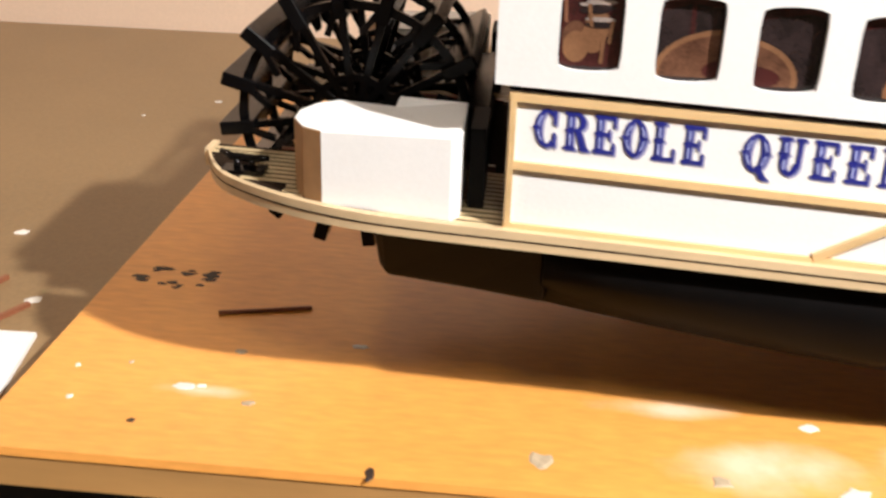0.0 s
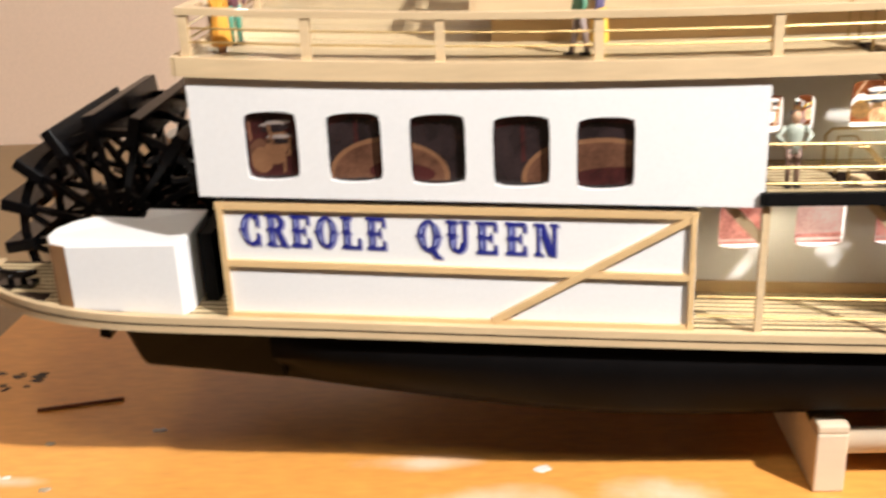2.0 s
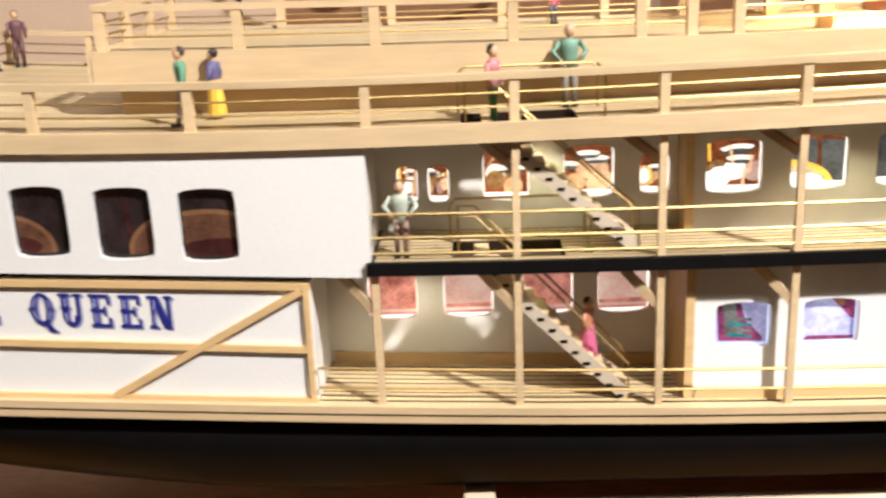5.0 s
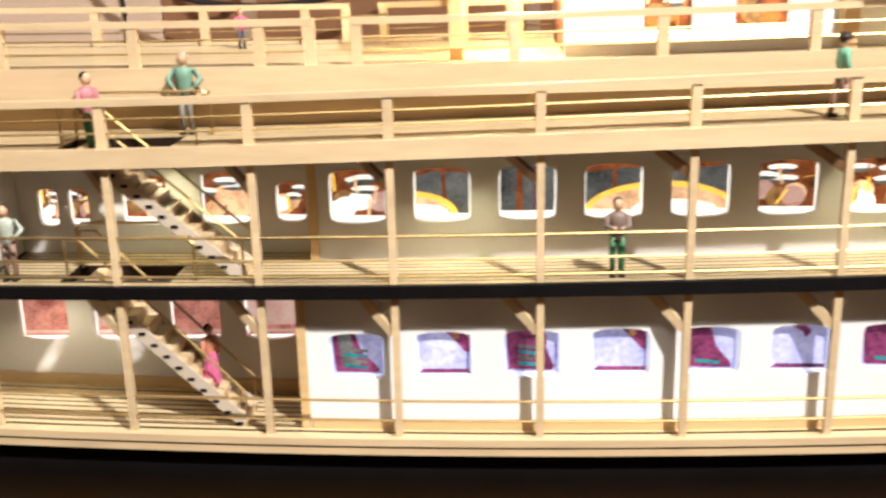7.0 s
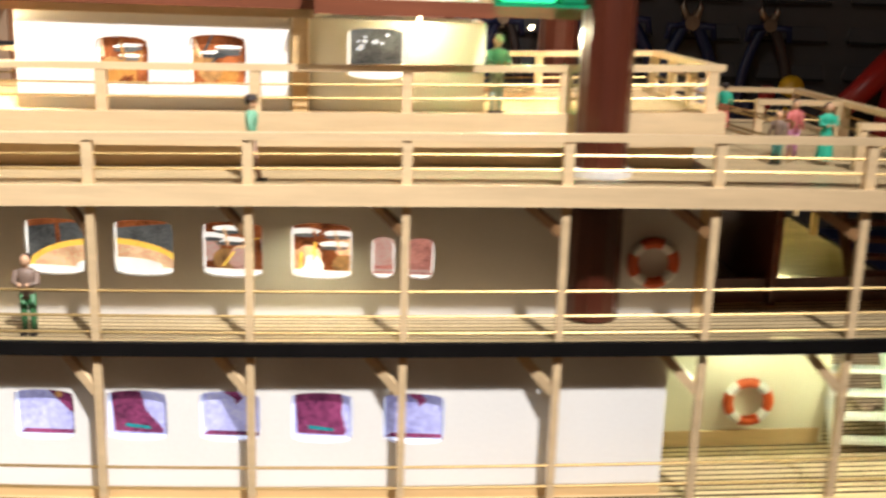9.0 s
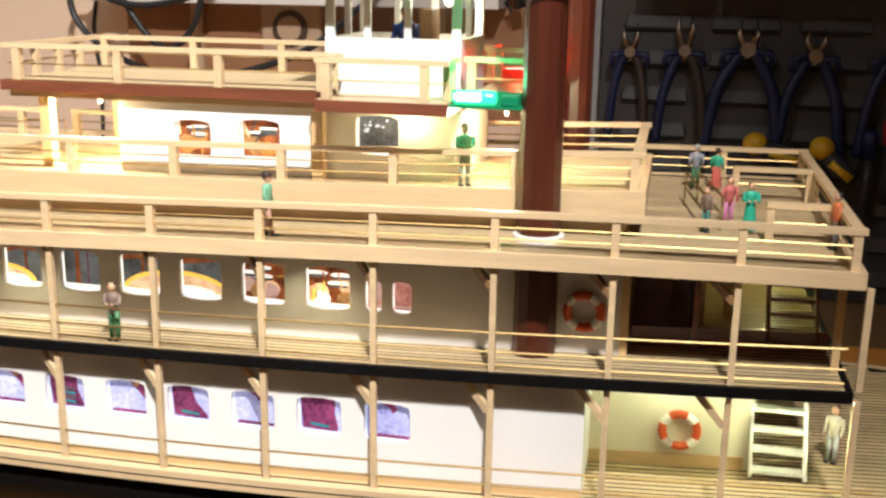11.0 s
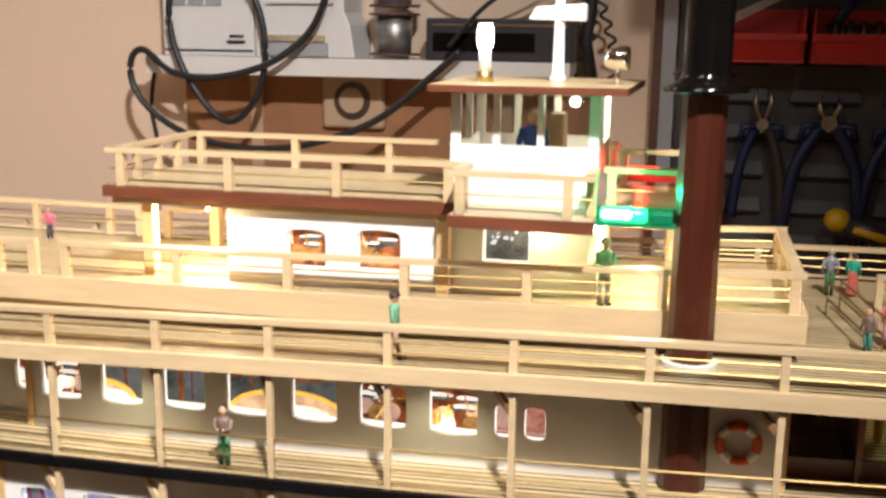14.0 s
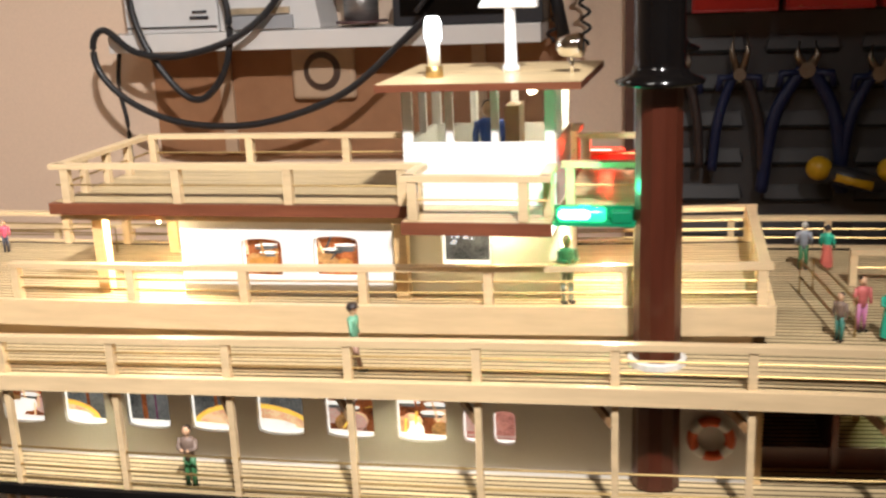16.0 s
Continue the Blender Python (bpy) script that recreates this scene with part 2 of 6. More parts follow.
# ---- room ----
wallpaint = mat("peach_wall_paint", (0.75, 0.57, 0.43), 0.8, scale=12, var=0.06, bump=0.1, fine=260)
ceilpaint = mat("ceiling_paint", (0.75, 0.70, 0.62), 0.85, scale=10, var=0.04)
floorlino = mat("dark_floor_lino", (0.05, 0.045, 0.04), 0.6, scale=20, var=0.3)
benchpaint = mat("olive_bench_top", (0.25, 0.16, 0.075), 0.42, scale=26, var=0.16, bump=0.08, fine=300)
boardwood = mat("orange_beech_board", (0.72, 0.32, 0.07), 0.36, scale=60, var=0.18, stretch=(0.25, 1, 1), bump=0.05, fine=260, coat=0.25)
def patchy(m, spots, pale):
    """Pale patches in the varnish: worn spots and lamp glare, painted into the colour."""
    n, l = m.node_tree.nodes, m.node_tree.links
    b = n["Principled BSDF"]
    src = b.inputs["Base Color"].links[0].from_socket
    co = n.new("ShaderNodeTexCoord")
    nz = n.new("ShaderNodeTexNoise")
    nz.inputs["Scale"].default_value, nz.inputs["Detail"].default_value = 34, 6
    l.new(co.outputs["Object"], nz.inputs["Vector"])
    total = None
    for cx, cy, rx, ry in spots:
        mp = n.new("ShaderNodeMapping")
        mp.vector_type = "TEXTURE"
        mp.inputs["Location"].default_value, mp.inputs["Scale"].default_value = (cx, cy, 0), (rx, ry, 1)
        l.new(co.outputs["Object"], mp.inputs["Vector"])
        ln = n.new("ShaderNodeVectorMath")
        ln.operation = "LENGTH"
        l.new(mp.outputs["Vector"], ln.inputs[0])
        ma = n.new("ShaderNodeMath")
        ma.operation = "SUBTRACT"
        ma.inputs[0].default_value = 1.25
        l.new(ln.outputs["Value"], ma.inputs[1])
        mu = n.new("ShaderNodeMath")
        mu.operation, mu.use_clamp = "MULTIPLY", True
        l.new(ma.outputs[0], mu.inputs[0])
        l.new(nz.outputs["Fac"], mu.inputs[1])
        if total is None:
            total = mu.outputs[0]
        else:
            mx = n.new("ShaderNodeMath")
            mx.operation = "MAXIMUM"
            l.new(total, mx.inputs[0])
            l.new(mu.outputs[0], mx.inputs[1])
            total = mx.outputs[0]
    mr = n.new("ShaderNodeMapRange")
    mr.inputs["From Min"].default_value, mr.inputs["From Max"].default_value, mr.inputs["To Max"].default_value = 0.2, 0.62, 0.62
    l.new(total, mr.inputs["Value"])
    mix = n.new("ShaderNodeMix")
    mix.data_type = "RGBA"
    mix.inputs["B"].default_value = (*pale, 1)
    l.new(mr.outputs[0], mix.inputs["Factor"])
    l.new(src, mix.inputs["A"])
    l.new(mix.outputs["Result"], b.inputs["Base Color"])


# the large pale patches paint the lamp's glare into the board's colour
patchy(boardwood, [(-0.055, 0.0, 0.06, 0.03), (0.03, 0.01, 0.05, 0.025), (-0.10, 0.045, 0.045, 0.012), (-0.33, 0.03, 0.03, 0.008)], (0.82, 0.72, 0.58))
boardside = mat("board_edge", (0.48, 0.26, 0.09), 0.5, scale=60, var=0.25, stretch=(0.2, 1, 1))
blackcloth = mat("black_metal_cabinet", (0.012, 0.012, 0.013), 0.5)
BX0, BX1, BY0, BY1 = -1.6, 2.3, -2.2, 0.92


def room_wall(name, a, b, label):
    bm = bmesh.new()
    box(bm, min(a[0], b[0]), max(a[0], b[0]), min(a[1], b[1]), max(a[1], b[1]), -0.92, 1.6)
    solo(name, bm, wallpaint, label, "wall", kind="structure")


room_wall("wall_north", (BX0 - 0.1, BY1), (BX1 + 0.1, BY1 + 0.1), "peach painted plaster workshop wall behind the bench")
room_wall("wall_south", (BX0 - 0.1, BY0 - 0.1), (BX1 + 0.1, BY0), "peach painted plaster workshop wall")
room_wall("wall_west", (BX0 - 0.1, BY0), (BX0, BY1), "peach painted plaster side wall of the workshop")
room_wall("wall_east", (BX1, BY0), (BX1 + 0.1, BY1), "peach painted plaster side wall of the workshop")
bm = bmesh.new()
box(bm, BX0 - 0.1, BX1 + 0.1, BY0 - 0.1, BY1 + 0.1, 1.6, 1.7)
solo("ceiling", bm, ceilpaint, "plain pale painted workshop ceiling", "ceiling", kind="structure")
bm = bmesh.new()
box(bm, BX0 - 0.1, BX1 + 0.1, BY0 - 0.1, BY1 + 0.1, -1.0, -0.92)
solo("floor", bm, floorlino, "dark workshop floor", "floor", kind="structure")

bench = thing("workbench", (0.3, 0.4, -0.92), "long workbench with a worn olive-brown top against the wall", "workbench")
bm = bmesh.new()
box(bm, BX0 + 0.01, BX1 - 0.01, 0.02, BY1 - 0.002, -0.072, -0.032)
soft(part("bench_top", bm, benchpaint, bench), 0.003)
bm = bmesh.new()
box(bm, BX0 + 0.01, BX1 - 0.01, 0.012, 0.0198, -0.074, -0.0335)
part("edge_moulding", bm, blackcloth, bench, "black edge strip of the bench top")
for x in (-1.5, -0.5, 0.6, 1.6, 2.2):
    bm = bmesh.new()
    box(bm, x - 0.03, x + 0.03, 0.031, 0.09, -0.92, -0.072)
    part("leg", bm, boardside, bench)
bm = bmesh.new()
box(bm, BX0 + 0.05, BX1 - 0.05, 0.024, 0.029, -0.9, -0.074)
part("front_panel", bm, blackcloth, bench, "black painted panel under the bench top")

board = thing("drawing_board", (0.3, 0.25, -0.032), "scuffed orange-stained wooden board lying on the workbench", "board")
bm = bmesh.new()
hexa(bm, [(-0.425, -0.028, -0.0215), (1.35, -0.040, -0.0215), (1.35, 0.62, -0.0215), (-0.413, 0.62, -0.0215), (-0.425, -0.028, -0.004), (1.35, -0.040, -0.004), (1.35, 0.62, -0.004), (-0.413, 0.62, -0.004)])
part("core", bm, boardside, board, "bare wooden edge of the board")
for x0 in (-0.36, 0.45, 1.15):
    bm = bmesh.new()
    box(bm, x0, x0 + 0.09, 0.045, 0.6, -0.032, -0.0215)
    part("batten", bm, boardside, board)
bm = bmesh.new()
hexa(bm, [(-0.425, -0.029, -0.004), (1.35, -0.041, -0.004), (1.35, 0.62, -0.004), (-0.413, 0.62, -0.004), (-0.424, -0.028, 0), (1.35, -0.040, 0), (1.35, 0.62, 0), (-0.412, 0.62, 0)])
part("face", bm, boardwood, board, "orange varnished face of the board")

# ---- boat: hull, decks ----
boat = thing("model_steamboat", (0.2, CY, 0.03), "wooden scale model of a stern-wheel river steamboat with black hull", "model boat")
bm = bmesh.new()
sections = []
for x in spread(-0.165, 0.98, 40):
    rise = ((0.03 - x) / 0.195) ** 1.4 if x < 0.03 else 0
    zb = 0.035 + rise * 0.026
    hw = (BEAM / 2 - side_in(x)) * (1 if x < 0.6 else max(0.02, 1 - ((x - 0.6) / 0.39) ** 2.2))
    hw = max(hw - 0.004, 0.003)
    zt = zm(x) - 0.006
    bot = hw * 0.80
    tw = 0.94 if x > -0.02 else 0.94 - 0.12 * min(1, (-0.02 - x) / 0.18)
    half = [(hw, zt), (hw * 0.995, zb + (zt - zb) * 0.62), (hw * tw, zb + (zt - zb) * 0.28), (bot, zb + 0.003), (bot * 0.7, zb)]
    sections.append([(x, CY - w, z) for w, z in half] + [(x, CY + w, z) for w, z in half[::-1]])
loft(bm, sections, closed=True)
for f in bm.faces:
    f.smooth = len(f.verts) == 4 and abs(f.normal.x) < 0.9
part("hull", bm, hullpaint, boat, "matt black hull with a rising stern")
for sgn in (-1, 1):
    bm = bmesh.new()
    ring_at = lambda x, zlo: [(x, CY + sgn * w, z) for w, z in ((0.058, zlo), (0.106, zlo + 0.004), (0.124, zm(x) - 0.0075), (0.056, zm(x) - 0.0075))]
    loft(bm, [ring_at(x, z) for x, z in ((-0.240, 0.077), (-0.236, 0.070), (-0.2, 0.066), (-0.163, 0.061))])
    soft(part("stern_skeg", bm, hullpaint, boat, "black stern skeg beside the wheel"), 0.003)

PLANK = 0.0052


def deck(name, x0, x1, y0, y1, zf, edge, label, thick=0.006, fascia=limewood, mouth=None, plank_m=deckwood, wells=()):
    """A planked deck. edge(x): inset of the side; mouth: (x, ya, yb), an open well from the stern up to x."""
    d = bmesh.new()
    lip = 0.0003 if fascia is blackpaint else 0.0012
    xs = sorted(set(spread(x0, x1, 44) + [w for v in wells for w in v[:2]] + (spread(x0, x0 + 0.13, 26)[1:] if edge else [])))
    for k in range(len(xs) - 1):
        a, b = xs[k], xs[k + 1]
        ea, eb = (edge(a), edge(b)) if edge else (0, 0)
        spans = [(y0 + ea, y1 - ea, y0 + eb, y1 - eb)]
        if mouth and b <= mouth[0] + 0.004:
            spans = [(y0 + ea, mouth[1], y0 + eb, mouth[1]), (mouth[2], y1 - ea, mouth[2], y1 - eb)]
        for wa, wb, wy0, wy1 in wells:
            if wa <= (a + b) / 2 <= wb:
                spans = [(y0 + ea, wy0, y0 + eb, wy0), (wy1, y1 - ea, wy1, y1 - eb)]
        for p, q, r, s in spans:
            hexa(d, [(a, p, zf(a) - thick), (b, r, zf(b) - thick), (b, s, zf(b) - thick), (a, q, zf(a) - thick), (a, p, zf(a) - 0.0002), (b, r, zf(b) - 0.0002), (b, s, zf(b) - 0.0002), (a, q, zf(a) - 0.0002)])
    bmesh.ops.remove_doubles(d, verts=d.verts, dist=1e-6)
    ob = part(name, d, caulk, boat, label)
    n = int((y1 - y0 - 0.006) / PLANK)
    for i in range(n):
        ya = y0 + 0.003 + i * PLANK
        yb = ya + PLANK - 0.0017
        mid = (ya + yb) / 2
        need = min(mid - y0, y1 - mid)
        good = [x for x in spread(x0 + 0.001, x1 - 0.001, 60) if (not edge or edge(x) + 0.002 < need) and not (mouth and mouth[1] - 0.001 < mid < mouth[2] + 0.001 and x < mouth[0])]
        if len(good) < 2:
            continue
        runs = [(good[0], good[-1])]
        for wa, wb, wy0, wy1 in wells:
            if wy0 - 0.002 < mid < wy1 + 0.002:
                runs = [r for a, b in runs for r in (((a, wa), (wb, b)) if a < wa < b else ((a, b),))]
        for a, b in runs:
            p = bmesh.new()
            strip(p, spread(a, b, 22), ya, yb, zf, -0.0013, 0.0)
            part("plank", p, plank_m, ob)
    for s in (0, 1):
        f = bmesh.new()
        if s == 0:
            strip(f, xs, lambda x: y0 - 0.002 + (edge(x) if edge else 0), lambda x: y0 + 0.0016 + (edge(x) if edge else 0), zf, -thick, lip)
        else:
            strip(f, xs, lambda x: y1 - 0.0016 - (edge(x) if edge else 0), lambda x: y1 + 0.002 - (edge(x) if edge else 0), zf, -thick, lip)
        part("edge_strip", f, fascia, ob)
        if fascia is limewood and mouth:
            g = bmesh.new()
            ys = (lambda x: y0 - 0.0023 + edge(x)) if s == 0 else (lambda x: y1 + 0.0019 - edge(x))
            strip(g, xs, ys, lambda x: ys(x) + 0.0004, zf, -0.0031, -0.0025)
            part("edge_groove", g, caulk, ob)
    for x in (x0, x1):
        w = (edge(x) if edge else 0)
        spans = [(y0 + w, y1 - w)] if not (mouth and x < mouth[0]) else [(y0 + w, mouth[1]), (mouth[2], y1 - w)]
        for p, q in spans:
            if q - p > 0.002:
                f = bmesh.new()
                box(f, x - 0.002, x + 0.0016, p - 0.0015, q + 0.0015, zf(x) - thick, zf(x) + lip)
                part("edge_strip", f, fascia, ob)
    return ob


main_deck = deck("main_deck", -0.3275, 0.99, 0.0, BEAM, zm, side_in, "planked main deck with pale edge strips", 0.007, mouth=(-0.192, 0.072, BEAM - 0.072))
mid_deck = deck("saloon_deck", 0.071, 0.778, 0.0, BEAM, zq, None, "planked saloon deck with a black edge", 0.0056, fascia=blackpaint, wells=[(0.108, 0.160, 0.0095, 0.0325)])
bridge_deck = deck("promenade_deck", -0.193, 0.778, 0.0, BEAM, zr, None, "planked promenade deck with pale edge strips", 0.0075, wells=[(0.114, 0.166, 0.0095, 0.0325)])
SY0, SY1 = 0.047, 0.180
sun_deck = deck("sun_deck", -0.06, 0.668, SY0, SY1, zs, None, "raised planked sun deck with a tall pale fascia", 0.014)
bm = bmesh.new()
strip(bm, spread(-0.052, 0.66, 24), SY0 + 0.012, SY1 - 0.012, zs, -0.034, -0.013)
part("sun_deck_base", bm, trimwood, boat, "recessed pale wooden base of the sun deck")

# ---- boat: panels and walls ----
WALL = 0.003


def sat(f, d):
    return lambda x: f(x) + d


def mirror_y(y, thick):
    return 2 * CY - y - thick


def prints(wall, windows, y, makers, rim=0.0005, mats=None, edge=3):
    """Backlit colour prints behind the window openings."""
    for i, (xa, xb, za, zb) in enumerate(windows):
        bm = bmesh.new()
        quad(bm, [(xa - 0.002, y + 0.0004, za - 0.004), (xb + 0.002, y + 0.0004, za - 0.004), (xb + 0.002, y + 0.0004, zb + 0.004), (xa - 0.002, y + 0.0004, zb + 0.004)], edge)
        makers[i % len(makers)](bm, xa + rim, xb - rim, za - 0.0006 + rim, zb + 0.0022 - rim, y, i)
        part("window_print", bm, mats or PRINTS, wall)


def clip_poly(pts, x0, x1, z0, z1):
    for axis, lim, sign in ((0, x0, 1), (0, x1, -1), (1, z0, 1), (1, z1, -1)):
        out = []
        for p, q in zip(pts, pts[1:] + pts[:1]):
            a, b = sign * (p[axis] - lim), sign * (q[axis] - lim)
            if a >= 0:
                out.append(p)
            if a * b < 0:
                t = a / (a - b)
                out.append((p[0] + t * (q[0] - p[0]), p[1] + t * (q[1] - p[1])))
        pts = out
        if len(pts) < 3:
            return []
    return pts


GLOW = 1.25
PRINTS = [
    mat("print_dark", (0.03, 0.032, 0.032), 0.25, scale=420, var=0.8, col2=(0.15, 0.155, 0.15), bump=0, emit="own", power=0.9, fine=1500),
    mat("print_orange", (0.42, 0.19, 0.07), 0.25, scale=700, var=0.5, col2=(0.95, 0.62, 0.36), bump=0, emit="own", power=GLOW, fine=1800),
    mat("print_yellow", (0.85, 0.5, 0.08), 0.25, scale=900, var=0.3, bump=0, emit="own", power=GLOW, fine=1500),
    mat("print_white", (0.85, 0.8, 0.74), 0.25, scale=900, var=0.25, bump=0, emit="own", power=GLOW, fine=1500),
    mat("print_red", (0.55, 0.1, 0.07), 0.25, scale=700, var=0.5, col2=(0.85, 0.4, 0.33), bump=0, emit="own", power=0.5, fine=1200),
    mat("print_pink", (0.8, 0.42, 0.36), 0.25, scale=500, var=0.3, col2=(0.9, 0.68, 0.6), bump=0, emit="own", power=0.5, fine=900),
    mat("print_maroon", (0.05, 0.014, 0.05), 0.25, scale=300, var=0.6, col2=(0.25, 0.05, 0.13), bump=0, emit="own", power=0.75, fine=420),
    mat("print_lilac", (0.30, 0.30, 0.70), 0.25, scale=260, var=0.35, col2=(0.58, 0.60, 0.93), bump=0, emit="own", power=0.42, fine=420),
    mat("print_teal", (0.012, 0.15, 0.17), 0.25, scale=900, var=0.7, bump=0, emit="own", power=0.7),
    mat("print_rust", (0.13, 0.025, 0.012), 0.25, scale=800, var=0.8, col2=(0.5, 0.15, 0.05), bump=0, emit="own", power=0.5, fine=1500),
    mat("print_wicker", (0.22, 0.09, 0.03), 0.3, scale=1800, var=0.7, col2=(0.62, 0.33, 0.12), bump=0, emit="own", power=0.6, fine=3500),
    mat("print_cane", (0.42, 0.19, 0.045), 0.3, scale=1200, var=0.3, bump=0, emit="own", power=0.5),
    mat("print_blue_white", (0.74, 0.80, 1.0), 0.3, scale=900, var=0.06, bump=0, emit="own", power=0.6),
]
UNLIT = []
for nm, c1, c2 in (("dark", (0.006, 0.005, 0.005), (0.035, 0.022, 0.022)), ("orange", (0.10, 0.03, 0.015), (0.3, 0.14, 0.08)), ("yellow", (0.3, 0.16, 0.03), (0.4, 0.22, 0.06)), ("pale", (0.2, 0.17, 0.16), (0.42, 0.33, 0.27)), ("red", (0.1, 0.02, 0.015), (0.2, 0.06, 0.04)), ("pink", (0.1, 0.03, 0.02), (0.2, 0.08, 0.06)), ("maroon", (0.03, 0.008, 0.01), (0.07, 0.02, 0.02)), ("lilac", (0.1, 0.1, 0.15), (0.2, 0.2, 0.3)), ("teal", (0.01, 0.05, 0.05), (0.02, 0.1, 0.1)), ("rust", (0.016, 0.006, 0.006), (0.07, 0.018, 0.016)), ("wicker", (0.05, 0.02, 0.012), (0.15, 0.07, 0.04)), ("cane", (0.15, 0.07, 0.035), (0.22, 0.11, 0.055))):
    UNLIT.append(mat("unlit_print_" + nm, c1, 0.22, scale=700, var=0.1, col2=c2, bump=0, fine=1400))


def flat(bm, pts, frame_, y, mi):
    pts = clip_poly(pts, *frame_)
    if len(pts) >= 3:
        quad(bm, [(p[0], y, p[1]) for p in pts], mi)


def oval(cx, cz, rx, rz, a0=0.0, a1=6.2832, n=18):
    return [(cx + rx * math.cos(a0 + (a1 - a0) * i / n), cz + rz * math.sin(a0 + (a1 - a0) * i / n)) for i in range(n)]


def arc_band(bm, cx, cz, rx, rz, w, a0, a1, fr, y, mi, n=12):
    for i in range(n):
        t, u = a0 + (a1 - a0) * i / n, a0 + (a1 - a0) * (i + 1) / n
        flat(bm, [(cx + rx * math.cos(t), cz + rz * math.sin(t)), (cx + rx * math.cos(u), cz + rz * math.sin(u)), (cx + (rx - w) * math.cos(u), cz + (rz - w) * math.sin(u)), (cx + (rx - w) * math.cos(t), cz + (rz - w) * math.sin(t))], fr, y, mi)


def tables(bm, x0, x1, z0, z1, y, i, base=9, dim=False):
    """Laid tables: plates, glasses and folded napkins."""
    rnd, fr, w, h = random.Random(i * 7 + 3), (x0, x1, z0, z1), x1 - x0, z1 - z0
    flat(bm, [(x0, z0), (x1, z0), (x1, z1), (x0, z1)], fr, y, base)
    for k in range(5):
        cx, cz = x0 + w * rnd.random(), z0 + h * (0.15 + 0.4 * rnd.random())
        flat(bm, oval(cx, cz, w * 0.22, h * 0.2), fr, y - 0.0001 - k * 2e-5, rnd.choice((9, 0, 10, 11) if dim else (1, 1, 10, 3, 5)))
    for k in range(3):
        cx, cz = x0 + w * rnd.random(), z0 + h * (0.55 + 0.3 * rnd.random())
        flat(bm, oval(cx, cz, w * 0.26, h * (0.03 if dim else 0.055)), fr, y - 0.0003 - k * 2e-5, 3)
        flat(bm, oval(cx, cz - h * 0.07, w * 0.25, h * 0.04), fr, y - 0.00038 - k * 2e-5, 0)
    for k in range(4):
        cx, cz = x0 + w * rnd.random(), z0 + h * rnd.random() * 0.7
        a = rnd.random() * 2
        flat(bm, [(cx, cz), (cx + 0.0013, cz), (cx + 0.0013 + 0.008 * math.cos(a), cz + 0.009 * math.sin(a)), (cx + 0.008 * math.cos(a), cz + 0.009 * math.sin(a))], fr, y - 0.0005 - k * 1e-5, rnd.choice((0, 1, 11) if dim else (9, 2, 1)))
    if not dim:
        flat(bm, [(x0, z0), (x1, z0), (x1, z0 + h * 0.07), (x0, z0 + h * 0.09)], fr, y - 0.0006, 3)


CHAIRS = [(-0.1005, 0.028, 0.55), (-0.0035, 0.036, 0.62), (0.268, 0.024, 0.46), (0.3885, 0.036, 0.56), (0.615, 0.03, 0.5)]


def saloon(bm, x0, x1, z0, z1, y, i):
    """Part of one long saloon picture: round-backed wicker chairs before a dark room."""
    fr, w, h = (x0, x1, z0, z1), x1 - x0, z1 - z0
    rnd = random.Random(int(x0 * 1000) + 5)
    flat(bm, [(x0, z0), (x1, z0), (x1, z1), (x0, z1)], fr, y, 0)
    if i % 2:
        flat(bm, [(x0 + w * 0.5, z0 + h * 0.3), (x0 + w * 0.58, z0 + h * 0.3), (x0 + w * 0.55, z1), (x0 + w * 0.48, z1)], fr, y - 0.00005, 9)
    flat(bm, [(x0, z1 - h * 0.2), (x0 + w * rnd.random(), z1 - h * 0.1), (x1, z1 - h * 0.14), (x1, z1), (x0, z1)], fr, y - 0.00008, 9)
    for cx, hw, top in CHAIRS:
        if x0 - hw < cx < x1 + hw:
            rz = h * top
            flat(bm, oval(cx, z0 + h * 0.06, hw, rz), fr, y - 0.0001, 10 if cx < 0.05 else 1)
            arc_band(bm, cx, z0 + h * 0.06, hw, rz, 0.0022 if cx < 0.05 else 0.0028, -0.2, 3.35, fr, y - 0.0002, 11 if cx < 0.05 else 2, 22)
            flat(bm, oval(cx + 0.006, z0 + h * 0.1, hw * 0.55, h * 0.16), fr, y - 0.0003, 9 if cx < 0.05 else 3)
    if x0 > 0.05:
        flat(bm, [(x0, z0), (x1, z0), (x1, z0 + h * 0.07), (x0, z0 + h * 0.1)], fr, y - 0.0004, 3)


def darkroom(bm, x0, x1, z0, z1, y, i):
    """A dark saloon with pillars and a pale floor edge."""
    fr, w, h = (x0, x1, z0, z1), x1 - x0, z1 - z0
    flat(bm, [(x0, z0), (x1, z0), (x1, z1), (x0, z1)], fr, y, 0)
    flat(bm, [(x0 + w * 0.3, z0), (x0 + w * 0.42, z0), (x0 + w * 0.42, z1), (x0 + w * 0.3, z1)], fr, y - 0.0001, 9)
    flat(bm, [(x0 + w * 0.62, z0), (x0 + w * 0.66, z0), (x0 + w * 0.66, z1), (x0 + w * 0.62, z1)], fr, y - 0.0001, 6)
    flat(bm, [(x0, z0), (x1, z0), (x1, z0 + h * 0.1), (x0, z0 + h * 0.1)], fr, y - 0.0002, 3)


